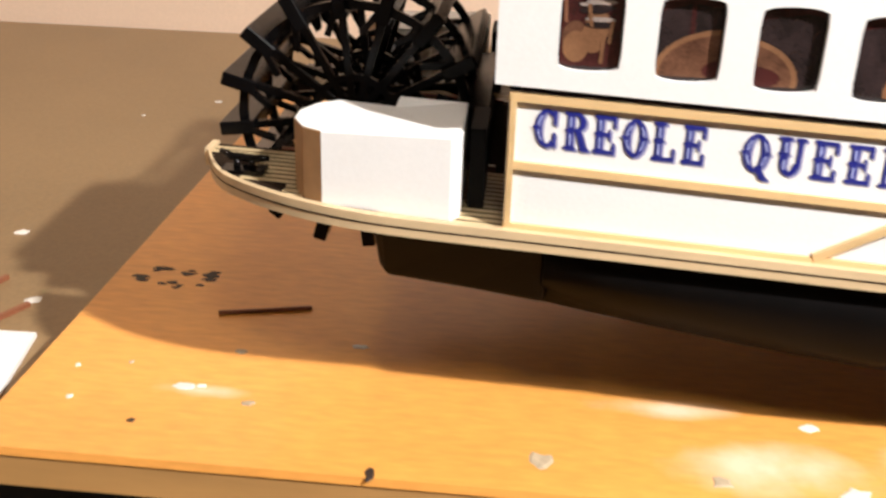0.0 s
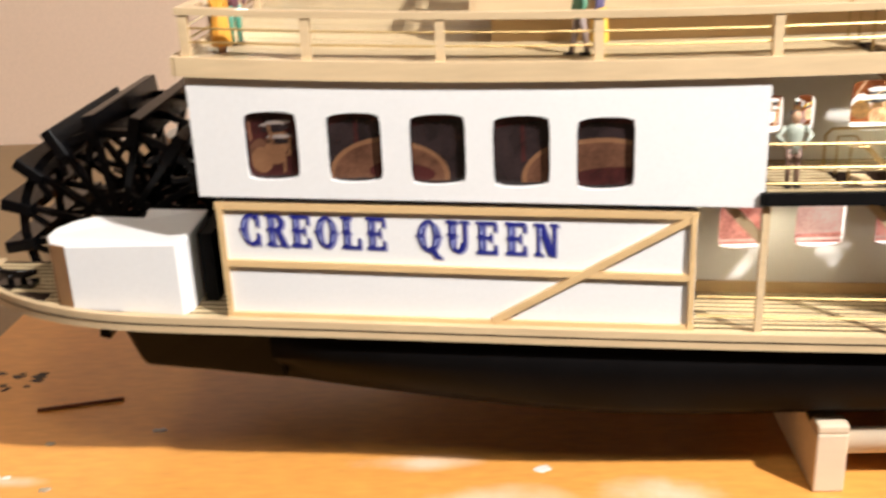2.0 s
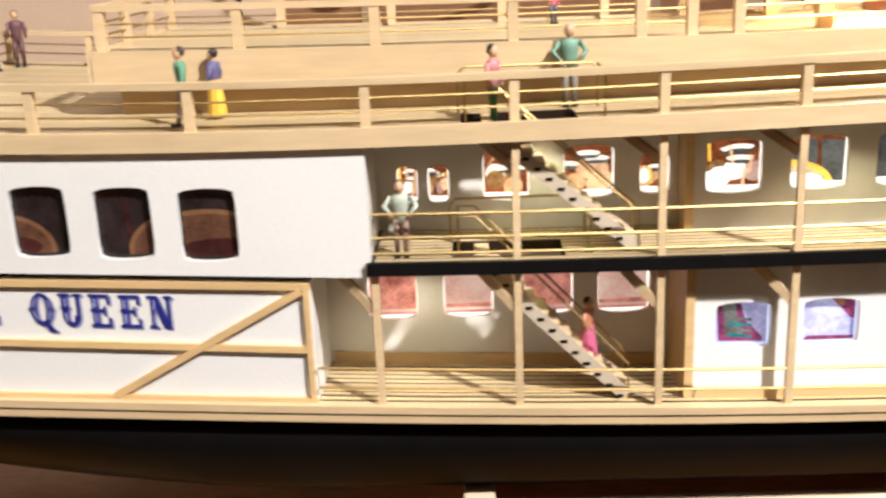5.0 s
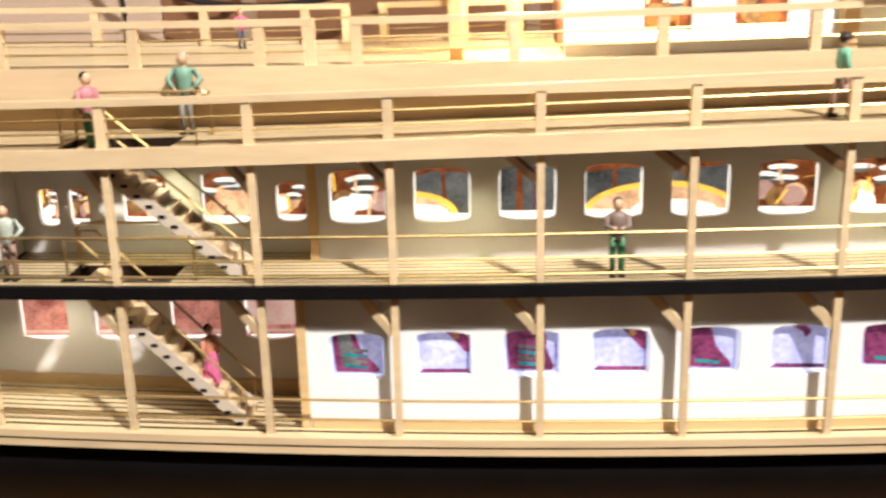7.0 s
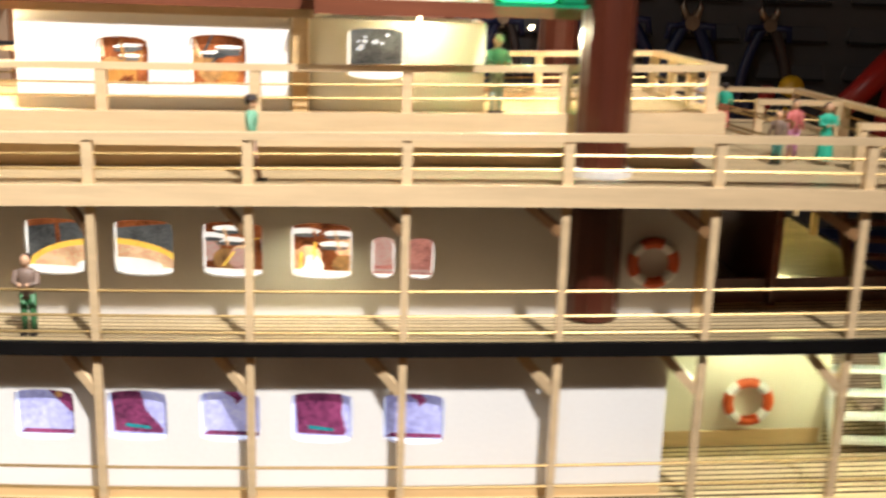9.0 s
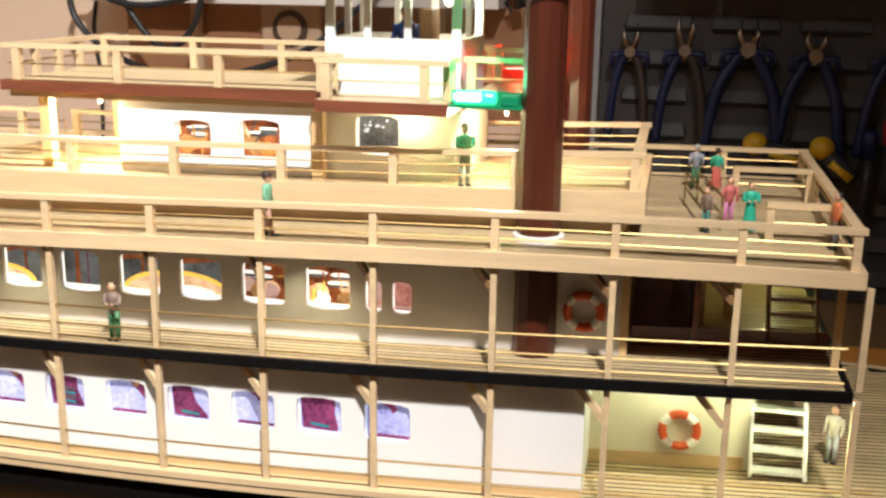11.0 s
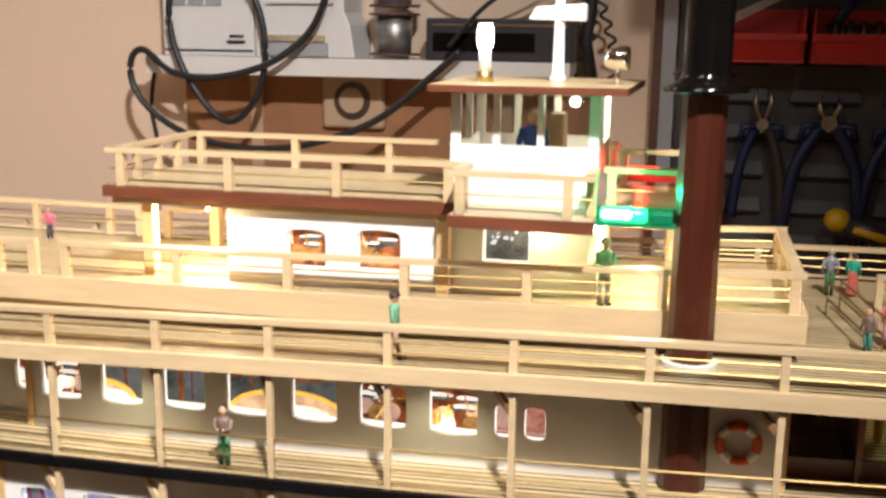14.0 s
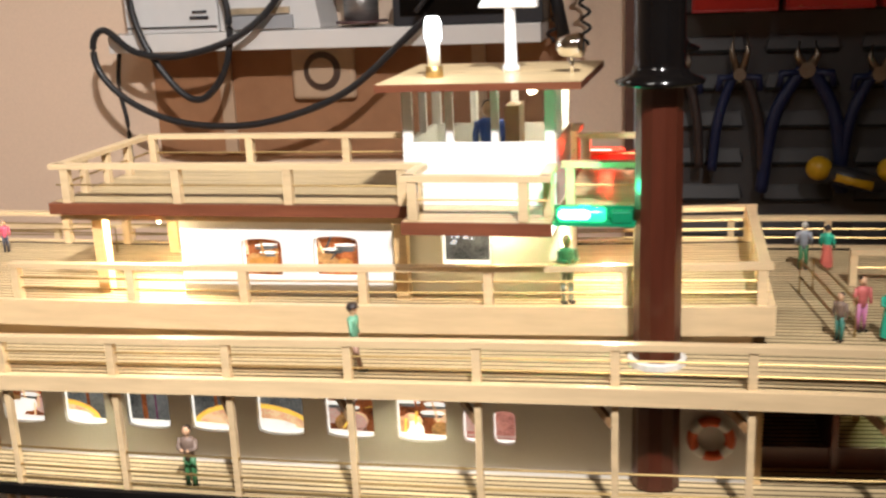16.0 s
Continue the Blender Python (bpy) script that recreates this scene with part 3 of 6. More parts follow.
def night_window(bm, x0, x1, z0, z1, y, i):
    """A dark room; its white reflections and glowing lower edge are painted on."""
    fr, w, h = (x0, x1, z0, z1), x1 - x0, z1 - z0
    rnd = random.Random(11)
    flat(bm, [(x0, z0), (x1, z0), (x1, z1), (x0, z1)], fr, y, 0)
    for k in range(9):
        cx, cz = x0 + w * (0.15 + 0.7 * rnd.random()), z1 - h * (0.1 + 0.35 * rnd.random())
        flat(bm, oval(cx, cz, w * (0.02 + 0.05 * rnd.random()), h * 0.035), fr, y - 0.0001 - k * 1e-5, 12)
    flat(bm, [(x0, z0), (x1, z0), (x1, z0 + h * 0.12), (x0, z0 + h * 0.12)], fr, y - 0.0003, 3)


def pink_bed(bm, x0, x1, z0, z1, y, i):
    fr, w, h = (x0, x1, z0, z1), x1 - x0, z1 - z0
    flat(bm, [(x0, z0), (x1, z0), (x1, z1), (x0, z1)], fr, y, 5 if i % 2 else 4)
    flat(bm, oval(x0 + w * 0.45, z0 + h * 0.7, w * 0.3, h * 0.5), fr, y - 0.0001, 4 if i % 2 == 0 else 5)
    flat(bm, [(x0, z0), (x1, z0), (x1, z0 + h * 0.24), (x0, z0 + h * 0.2)], fr, y - 0.0002, 4)
    flat(bm, [(x0, z0 + h * 0.06), (x1, z0 + h * 0.06), (x1, z0 + h * 0.13), (x0, z0 + h * 0.13)], fr, y - 0.0003, 5)


def curtain(bm, x0, x1, z0, z1, y, i):
    """A cabin with a striped bed and a lilac curtain drawn across."""
    fr, w, h = (x0, x1, z0, z1), x1 - x0, z1 - z0
    if i % 2 == 0:
        flat(bm, [(x0, z0), (x1, z0), (x1, z1), (x0, z1)], fr, y, 7)
        lean = (0.45, 0.72, 0.5, 0.8)[i // 2 % 4]
        edge = [(0.0, 1.0), (lean, 1.0), (lean + 0.06, 0.8), (lean * 0.7 + 0.28, 0.52), (lean * 0.3 + 0.66, 0.28), (0.93, 0.12), (0.9, 0.03), (0.06, 0.06)]
        flat(bm, [(x0 + w * u, z0 + h * v) for u, v in edge], fr, y - 0.0001, 6)
        if i == 0:
            flat(bm, [(x0 + w * u, z0 + h * v) for u, v in ((0.12, 0.9), (lean - 0.08, 0.94), (lean * 0.7 + 0.1, 0.62), (0.55, 0.2), (0.2, 0.16))], fr, y - 0.00015, 0)
        for k in range(4 if i < 4 else 1):
            zz = z0 + h * (0.16 + 0.13 * k)
            flat(bm, [(x0 + w * 0.25, zz), (x0 + w * 0.7, zz - h * 0.05), (x0 + w * 0.7, zz + h * 0.02), (x0 + w * 0.25, zz + h * 0.08)], fr, y - 0.0002, (8, 0, 8, 0)[k])
    else:
        flat(bm, [(x0, z0), (x1, z0), (x1, z1), (x0, z1)], fr, y, 7)
        flat(bm, oval(x0 + w * 0.25, z0 + h * 0.55, w * 0.3, h * 0.32), fr, y - 0.00005, 7)
        if i in (1, 3):
            flat(bm, [(x0 + w * 0.48, z1), (x1, z1), (x1, z0 + h * 0.46), (x0 + w * 0.9, z0 + h * 0.5), (x0 + w * 0.74, z0 + h * 0.7)], fr, y - 0.0001, 6)
            flat(bm, oval(x0 + w * 0.72, z0 + h * 0.84, w * 0.07, h * 0.07), fr, y - 0.00015, 10)
        else:
            flat(bm, [(x0 + w * 0.36, z1 - h * 0.08), (x0 + w * 0.6, z1 - h * 0.04), (x0 + w * 0.72, z1 - h * 0.2), (x0 + w * 0.6, z1 - h * 0.34), (x0 + w * 0.55, z1 - h * 0.2)], fr, y - 0.0001, 6)
        flat(bm, [(x0, z0), (x1, z0), (x1, z0 + h * 0.09), (x0 + w * 0.1, z0 + h * 0.1)], fr, y - 0.0002, 6)


def walls_pair(name, x0, x1, bottom, top, y, windows, material, label, makers, both=True, mid=CY, mats=None, edge=3, rim=0.0007):
    bm = bmesh.new()
    holed_wall(bm, x0, x1, bottom, top, y, WALL, windows)
    w = part(name, bm, material, boat, label)
    if makers:
        prints(w, windows, y + WALL + 0.0008, makers, rim, mats, edge)
    if both:
        bm = bmesh.new()
        holed_wall(bm, x0, x1, bottom, top, 2 * mid - y - WALL, WALL, [])
        part(name, bm, material, boat, label)
    return w


# stern saloon: tall white panel above, lettered panel below
up_win = [(-0.166 + 0.0379 * i, -0.1415 + 0.0383 * i, 0.1815 - 0.0022 * i, 0.2115 - 0.0018 * i) for i in range(5)]
upper_panel = walls_pair("stern_saloon_wall", -0.19, 0.071, lambda x: 0.1735 - 0.048 * (x + 0.19), lambda x: zr(x) - 0.0075, 0.001, up_win, white, "white painted saloon side with five windows", [lambda *a: tables(*a, base=9, dim=True), saloon, saloon, saloon, saloon], mats=UNLIT, edge=0)
bm = bmesh.new()
box(bm, -0.19, -0.187, 0.004, BEAM - 0.004, 0.174, 0.2295)
part("stern_saloon_end", bm, blackpaint, boat, "black painted wall behind the wheel")
bm = bmesh.new()
box(bm, 0.068, 0.071, 0.004, BEAM - 0.004, 0.166, 0.2205)
part("stern_saloon_end", bm, cabinpaint, boat)
lower_panel = walls_pair("lower_stern_wall", -0.184, 0.042, sat(zm, 0.0), lambda x: 0.170 - 0.049 * (x + 0.184), 0.004, [], white, "white lettered panel framed with wooden strips", None)
for xx in (-0.184, 0.039):
    bm = bmesh.new()
    box(bm, xx, xx + 0.003, 0.007, BEAM - 0.007, zm(xx), 0.158 if xx > 0 else 0.169)
    part("lower_stern_end", bm, white if xx > 0 else blackpaint, boat)
ltop = lambda x: 0.170 - 0.049 * (x + 0.184)
FR = 0.0034
for nm, pts in (
    ("frame_strip", ((-0.184, ltop(-0.184) - FR / 2), (0.042, ltop(0.042) - FR / 2))),
    ("frame_strip", ((-0.184, zm(-0.184) + FR / 2), (-0.07, zm(-0.07) + FR / 2))),
    ("frame_strip", ((-0.07, zm(-0.07) + FR / 2), (0.042, zm(0.042) + FR / 2))),
    ("frame_strip", ((-0.182, zm(-0.182)), (-0.182, ltop(-0.182)))),
    ("frame_strip", ((0.040, zm(0.04)), (0.040, ltop(0.04)))),
    ("frame_strip", ((-0.182, 0.1395), (0.04, 0.1262))),
    ("brace_strip", ((-0.054, zm(-0.054) + 0.003), (0.038, 0.1555))),
):
    bm = bmesh.new()
    (xa, za), (xb, zb) = pts
    proud = 0.0030 if nm == "brace_strip" else 0.0026
    beam(bm, (xa, 0.004 - proud / 2 + 0.0004, za), (xb, 0.004 - proud / 2 + 0.0004, zb), proud, FR)
    part(nm, bm, trimwood, lower_panel)

# lettering: slab-serif capitals from stems, bars and bowls
def bar(x0, x1, z0, z1):
    return [(x0, z0), (x1, z0), (x1, z1), (x0, z1)]


def bowl(cx, cz, rx, rz, tx, tz, a0, a1, n=14):
    out = []
    for i in range(n):
        t, u = radians(a0 + (a1 - a0) * i / n), radians(a0 + (a1 - a0) * (i + 1) / n)
        out.append([(cx + rx * math.cos(t), cz + rz * math.sin(t)), (cx + rx * math.cos(u), cz + rz * math.sin(u)), (cx + (rx - tx) * math.cos(u), cz + (rz - tz) * math.sin(u)), (cx + (rx - tx) * math.cos(t), cz + (rz - tz) * math.sin(t))])
    return out


def stem(x0, x1, spur=True):
    return [bar(x0, x1, 0, 1), bar(x0 - 0.1, x1 + 0.1, 0, 0.09), bar(x0 - 0.1, x1 + 0.1, 0.91, 1)] + ([bar(x0 - 0.07, x1 + 0.07, 0.47, 0.55)] if spur else [])


ROUND = bowl(0.42, 0.5, 0.42, 0.5, 0.25, 0.1, 0, 360, 22) + [bar(-0.06, 0.02, 0.46, 0.54), bar(0.82, 0.9, 0.46, 0.54)]
GLYPHS = {
    "C": bowl(0.44, 0.5, 0.44, 0.5, 0.25, 0.1, 48, 312, 20) + [bar(0.66, 0.77, 0.6, 0.98), bar(0.66, 0.77, 0.02, 0.4), bar(-0.06, 0.02, 0.46, 0.54)],
    "R": stem(0.1, 0.34) + bowl(0.4, 0.74, 0.38, 0.26, 0.22, 0.09, -90, 90, 10) + [bar(0.3, 0.42, 0.91, 1), bar(0.3, 0.42, 0.48, 0.57), [(0.4, 0.5), (0.62, 0.5), (0.86, 0.05), (0.62, 0.05)], bar(0.58, 0.92, 0, 0.09)],
    "E": stem(0.1, 0.34) + [bar(0.34, 0.78, 0, 0.1), bar(0.34, 0.78, 0.9, 1), bar(0.34, 0.56, 0.46, 0.55), bar(0.68, 0.78, 0, 0.3), bar(0.68, 0.78, 0.7, 1), bar(0.53, 0.6, 0.36, 0.66)],
    "O": ROUND,
    "Q": ROUND + [[(0.4, 0.16), (0.6, 0.16), (0.86, -0.17), (0.62, -0.17)], bar(0.66, 0.92, -0.19, -0.12)],
    "L": stem(0.1, 0.34) + [bar(0.34, 0.8, 0, 0.1), bar(0.7, 0.8, 0, 0.34)],
    "U": [bar(0.08, 0.32, 0.32, 1), bar(0.62, 0.75, 0.32, 1), bar(-0.02, 0.42, 0.91, 1), bar(0.52, 0.86, 0.91, 1), bar(0.01, 0.39, 0.52, 0.6)] + bowl(0.415, 0.34, 0.335, 0.34, 0.22, 0.12, 180, 360, 12),
    "N": [bar(0.08, 0.19, 0, 1), bar(0.68, 0.79, 0, 1), [(0.08, 1), (0.36, 1), (0.79, 0), (0.52, 0)], bar(-0.02, 0.3, 0, 0.09), bar(0.58, 0.9, 0.91, 1), bar(-0.04, 0.3, 0.91, 1)],
}


def lettering(text, x, z, pitch, width, height, slope):
    for i, ch in enumerate(text):
        for mt, off, y in ((letter_shadow, 0.0009, 0.0038), (blue_letter, 0.0, 0.00355)):
            bm = bmesh.new()
            for k, poly in enumerate(GLYPHS[ch]):
                px = [(x + i * pitch + p * width + off, y - 8e-6 * k, z + q * height - off + slope * (i * pitch + p * width)) for p, q in poly]
                quad(bm, px)
            if mt is blue_letter:
                rows = [bar(0.19, 0.245, 0.14, 0.42), bar(0.19, 0.245, 0.6, 0.86)] if ch not in "COQ" else bowl(0.43, 0.5, 0.335, 0.4, 0.05, 0.05, 125, 172, 5) + bowl(0.43, 0.5, 0.335, 0.4, 0.05, 0.05, 188, 235, 5)
                rows += bowl(0.43, 0.5, 0.335, 0.4, 0.05, 0.05, 8, 52, 5) + bowl(0.43, 0.5, 0.335, 0.4, 0.05, 0.05, -52, -8, 5) if ch in "OQ" else []
                for poly in rows:
                    quad(bm, [(x + i * pitch + p * width, y - 0.00035, z + q * height + slope * (i * pitch + p * width)) for p, q in poly], 1)
                mt = [blue_letter, letter_shine]
            part("letter", bm, mt, lower_panel, "dark blue slab-serif letter" if mt is not letter_shadow else "grey-blue drop shade of a letter")


lettering("CREOLE", -0.1730, 0.1478, 0.01195, 0.0113, 0.0163, -0.062)
lettering("QUEEN", -0.0890, 0.1424, 0.01380, 0.0124, 0.0163, -0.062)

# recessed wall between the stern saloon and the midship cabins, two storeys
walls_pair("recess_wall", 0.042, 0.2185, zm, lambda x: zq(x) - 0.0057, 0.055, [(0.063, 0.0885, 0.1215, 0.1435), (0.102, 0.1275, 0.1215, 0.1435), (0.1425, 0.1685, 0.1215, 0.1435), (0.181, 0.2075, 0.1215, 0.1435)], cabinpaint, "pale painted wall with backlit red-toned windows", [pink_bed])
walls_pair("recess_wall", 0.071, 0.224, zq, lambda x: zr(x) - 0.0076, 0.055, [(0.081, 0.0915, 0.183, 0.1995), (0.0965, 0.107, 0.183, 0.1995), (0.124, 0.147, 0.183, 0.206), (0.164, 0.189, 0.183, 0.207), (0.2015, 0.2165, 0.184, 0.2015)], cabinpaint, "pale painted saloon wall with backlit windows", [tables])
for zf, hi, x0, x1 in ((zm, 0.006, 0.044, 0.222),):
    bm = bmesh.new()
    strip(bm, spread(x0, x1, 10), 0.0535, 0.0549, zf, 0, hi)
    part("skirting", bm, trimwood, boat)
# midship cabins
mid_win = [(0.2305 + 0.0406 * i, 0.2575 + 0.0407 * i, 0.1865 + 0.0004 * i, 0.2105 + 0.0004 * i) for i in range(7)] + [(0.511, 0.5215, 0.190, 0.207), (0.5275, 0.5395, 0.190, 0.207)]
MIDS = [tables, saloon, darkroom, saloon, saloon, tables, tables, pink_bed, pink_bed]
mid_wall = walls_pair("saloon_wall", 0.224, 0.664, zq, lambda x: zr(x) - 0.0076, 0.040, mid_win, cabinpaint, "pale grey-beige saloon wall with backlit windows", MIDS)
low_win = [(0.231 + 0.0411 * i, 0.257 + 0.0413 * i, 0.1172 + 0.0005 * i, 0.1382 + 0.0006 * i) for i in range(8)]
low_wall = walls_pair("lower_cabin_wall", 0.220, 0.645, zm, lambda x: zq(x) - 0.0057, 0.012, low_win, white, "bright white lower cabin wall with lilac and maroon windows", [curtain], edge=12, rim=0.0009)
for xa, y0, zf, zt in ((0.2185, 0.0115, zm, lambda x: zq(x) - 0.0057), (0.2225, 0.0395, zq, lambda x: zr(x) - 0.0076), (0.6625, 0.0395, zq, lambda x: zr(x) - 0.0076)):
    bm = bmesh.new()
    box(bm, xa - 0.002, xa + 0.0022, y0 - 0.0012, 2 * CY - y0, zf(xa), zt(xa))
    part("corner_strip", bm, trimwood, boat)
bm = bmesh.new()
box(bm, 0.6428, 0.645, 0.015, 2 * CY - 0.015, zm(0.64), zq(0.64) - 0.0057)
part("lower_cabin_end", bm, white, boat)
bm = bmesh.new()
strip(bm, spread(0.222, 0.645, 14), 0.0105, 0.0119, zm, 0, 0.004)
part("skirting", bm, trimwood, low_wall)
walls_pair("bow_cabin_wall", 0.645, 0.735, zm, lambda x: zq(x) - 0.0057, 0.062, [], cream, "cream painted wall of the bow cabin", None)
bm = bmesh.new()
strip(bm, spread(0.645, 0.735, 6), 0.0605, 0.0619, zm, 0, 0.008)
part("skirting", bm, trimwood, boat)
bm = bmesh.new()
box(bm, 0.735, 0.738, 0.062, 2 * CY - 0.062, zm(0.735), zq(0.735) - 0.0057)
part("bow_cabin_end", bm, cream, boat)
bm = bmesh.new()
box(bm, 0.70, 0.703, 0.052, 2 * CY - 0.052, zq(0.7), zr(0.7) - 0.0076)
part("saloon_end", bm, mahogany, boat, "dark brown wooden front of the saloon")
# ---- posts and railings ----
def post_x(k):
    return 0.0072 + k * 0.0652 if k < 4 else 0.264 + (k - 4) * 0.0658 if k < 9 else 0.594 + (k - 9) * 0.0628


def posts(zf, ztop, ks, y, w, name, label):
    for k in ks:
        x = post_x(k)
        bm = bmesh.new()
        box(bm, x - w / 2, x + w / 2, y - w / 2, y + w / 2, zf(x), ztop(x))
        part(name, bm, limewood, boat, label)


def braces(zf, ks, y, y2, drop, material):
    """Slanting knee braces from each post up to the wall behind."""
    for k in ks:
        x, bm = post_x(k), bmesh.new()
        zt = zf(x)
        beam(bm, (x - 0.001, y, zt - drop), (x - 0.017, y + y2, zt - 0.001), 0.0024, 0.0042)
        part("brace", bm, material, boat)


for yy, sgn in ((0.0028, 1), (BEAM - 0.0028, -1)):
    posts(zm, lambda x: zq(x) - 0.0056, range(1, 13), yy, 0.0034, "main_deck_post", "")
    posts(zq, lambda x: zr(x) - 0.0075, range(2, 13), yy, 0.0034, "saloon_deck_post", "")
    braces(lambda x: zq(x) - 0.0057, [1, 2, 3, 4, 5, 6, 7, 8, 9, 10, 11], yy, 0.006 * sgn, 0.018, limewood)
    braces(lambda x: zr(x) - 0.0076, range(2, 12), yy, 0.018 * sgn, 0.012, brownwood)
    for zf, hs, x0, x1 in ((zm, (0.009, 0.019), 0.043, 0.795), (zq, (0.0115, 0.0225), 0.072, 0.775), (zq, (0.004,), 0.072, 0.775)):
        for h in hs:
            bm = bmesh.new()
            tube(bm, [(x, yy - 0.0008 * sgn, zf(x) + h) for x in spread(x0, x1, 30)], 0.0007, 6)
            part("brass_rail", bm, brass, boat, "thin brass rail")


def railing(zf, x0, x1, y, xs_posts, height, name, bars=(0.33, 0.6), pw=0.0042, cap=0.0056, barw=0.0011):
    """A wooden railing along x with its posts, cap and thin bars."""
    bm = bmesh.new()
    strip(bm, spread(x0, x1, 24), y - cap / 2, y + cap / 2, zf, height - 0.003, height)
    r = part(name, bm, limewood, boat, "pale wooden railing")
    for x in xs_posts:
        bm = bmesh.new()
        box(bm, x - pw / 2, x + pw / 2, y - pw / 2, y + pw / 2, zf(x), zf(x) + height - 0.003)
        part("rail_post", bm, limewood, r)
    for b in bars:
        bm = bmesh.new()
        tube(bm, [(x, y, zf(x) + height * b) for x in spread(x0 + 0.002, x1 - 0.002, 20)], barw / 2, 6)
        part("rail_bar", bm, brass if barw < 0.0015 else limewood, r)
    return r


def cross_rail(zf, x, y0, y1, n, height, name, bars=(0.35, 0.62), pw=0.0042, cap=0.0056):
    bm = bmesh.new()
    box(bm, x - cap / 2, x + cap / 2, y0, y1, zf(x) + height - 0.003, zf(x) + height)
    r = part(name, bm, limewood, boat, "pale wooden cross railing")
    for y in spread(y0, y1, n)[1:-1]:
        bm = bmesh.new()
        box(bm, x - pw / 2, x + pw / 2, y - pw / 2, y + pw / 2, zf(x), zf(x) + height - 0.003)
        part("rail_post", bm, limewood, r)
    for b in bars:
        bm = bmesh.new()
        tube(bm, [(x, y0, zf(x) + height * b), (x, y1, zf(x) + height * b)], 0.0006, 6)
        part("rail_bar", bm, brass, r)


up_posts = [-0.188] + [-0.134, -0.0745, -0.005] + [post_x(k) for k in range(1, 12)] + [0.774]
for yy in (0.003, BEAM - 0.003):
    railing(zr, -0.191, 0.778, yy, up_posts, 0.0225, "promenade_railing")
cross_rail(zr, -0.188, 0.003, BEAM - 0.003, 6, 0.0225, "stern_railing")
cross_rail(zr, 0.774, 0.003, BEAM - 0.003, 4, 0.0225, "bow_railing")
for yy in (SY0 + 0.003, SY1 - 0.003):
    railing(zs, -0.058, 0.226, yy, [-0.055, 0.01, 0.075, 0.14, 0.2, 0.224], 0.0225, "sun_deck_railing", pw=0.0048)
    railing(zs, 0.243, 0.668, yy, [0.246, 0.3195, 0.388, 0.457, 0.5255, 0.597, 0.663], 0.0225, "sun_deck_railing", pw=0.0048)
cross_rail(zs, 0.664, SY0 + 0.003, SY1 - 0.003, 4, 0.0225, "sun_deck_cross_railing")
cross_rail(zs, -0.056, SY0 + 0.003, SY1 - 0.003, 4, 0.0225, "sun_deck_cross_railing")

# ---- sun deck cabin, top deck, wheelhouse ----
flatz = lambda z: (lambda x: z)
TD = 0.3085
CABY = 0.066
walls_pair("sun_deck_cabin_wall", 0.344, 0.470, sat(zs, 0), flatz(TD - 0.004), CABY, [(0.381, 0.405, 0.2715, 0.2925), (0.424, 0.450, 0.2725, 0.2945)], white, "white cabin wall with two windows", [lambda *a: tables(*a, base=9, dim=True)], mid=UY)
walls_pair("sun_deck_cabin_wall", 0.470, 0.561, sat(zs, 0), flatz(TD - 0.004), CABY + 0.004, [(0.4965, 0.5235, 0.2785, 0.2995)], cream, "cream cabin wall with one dark window", [night_window], mid=UY, rim=0.0012)
for xx in (0.344, 0.558):
    bm = bmesh.new()
    box(bm, xx, xx + 0.003, CABY + 0.003, 2 * UY - CABY - 0.003, zs(xx), TD - 0.004)
    part("sun_deck_cabin_end", bm, mahogany if xx < 0.4 else cream, boat)
TY0, TY1 = 0.058, 2 * UY - 0.058
for nm, x0, x1, z0, z1, pad, m in (("roof_panel", 0.272, 0.482, TD - 0.004, TD, 0.004, limewood), ("roof_edge", 0.268, 0.484, TD, TD + 0.0065, 0.0, mahogany)):
    bm = bmesh.new()
    box(bm, x0, x1, TY0 + pad, TY1 - pad, z0, z1)
    part(nm, bm, m, boat, "dark brown roof edge" if m is mahogany else "")
TZ = TD + 0.0065
bm = bmesh.new()
box(bm, 0.2705, 0.482, TY0 + 0.0025, TY1 - 0.0025, TZ, TZ + 0.0003)
part("roof_caulking", bm, caulk, boat)
i = 0
y = TY0 + 0.003
while y + PLANK < TY1 - 0.002:
    bm = bmesh.new()
    box(bm, 0.2705, 0.482, y, y + PLANK - 0.0018, TZ + 0.0003, TZ + 0.0005)
    part("roof_plank", bm, deckwood, boat)
    y += PLANK
for yy in (TY0 + 0.004, TY1 - 0.004):
    railing(flatz(TZ), 0.270, 0.489 if yy < UY else 0.472, yy, [0.279, 0.348, 0.414, 0.4785], 0.0225, "top_deck_railing", bars=(0.45,), pw=0.0048)
cross_rail(flatz(TZ), 0.2745, TY0 + 0.004, TY1 - 0.004, 5, 0.0225, "top_deck_cross_railing", bars=(0.45,))
for px, py in ((0.292, TY0 + 0.012), (0.292, TY1 - 0.012), (0.323, TY1 - 0.012), (0.476, TY0 + 0.005)):
    bm = bmesh.new()
    box(bm, px - 0.0035, px + 0.0035, py - 0.0035, py + 0.0035, zs(px), TD - 0.004)
    part("pillar", bm, trimwood, boat)
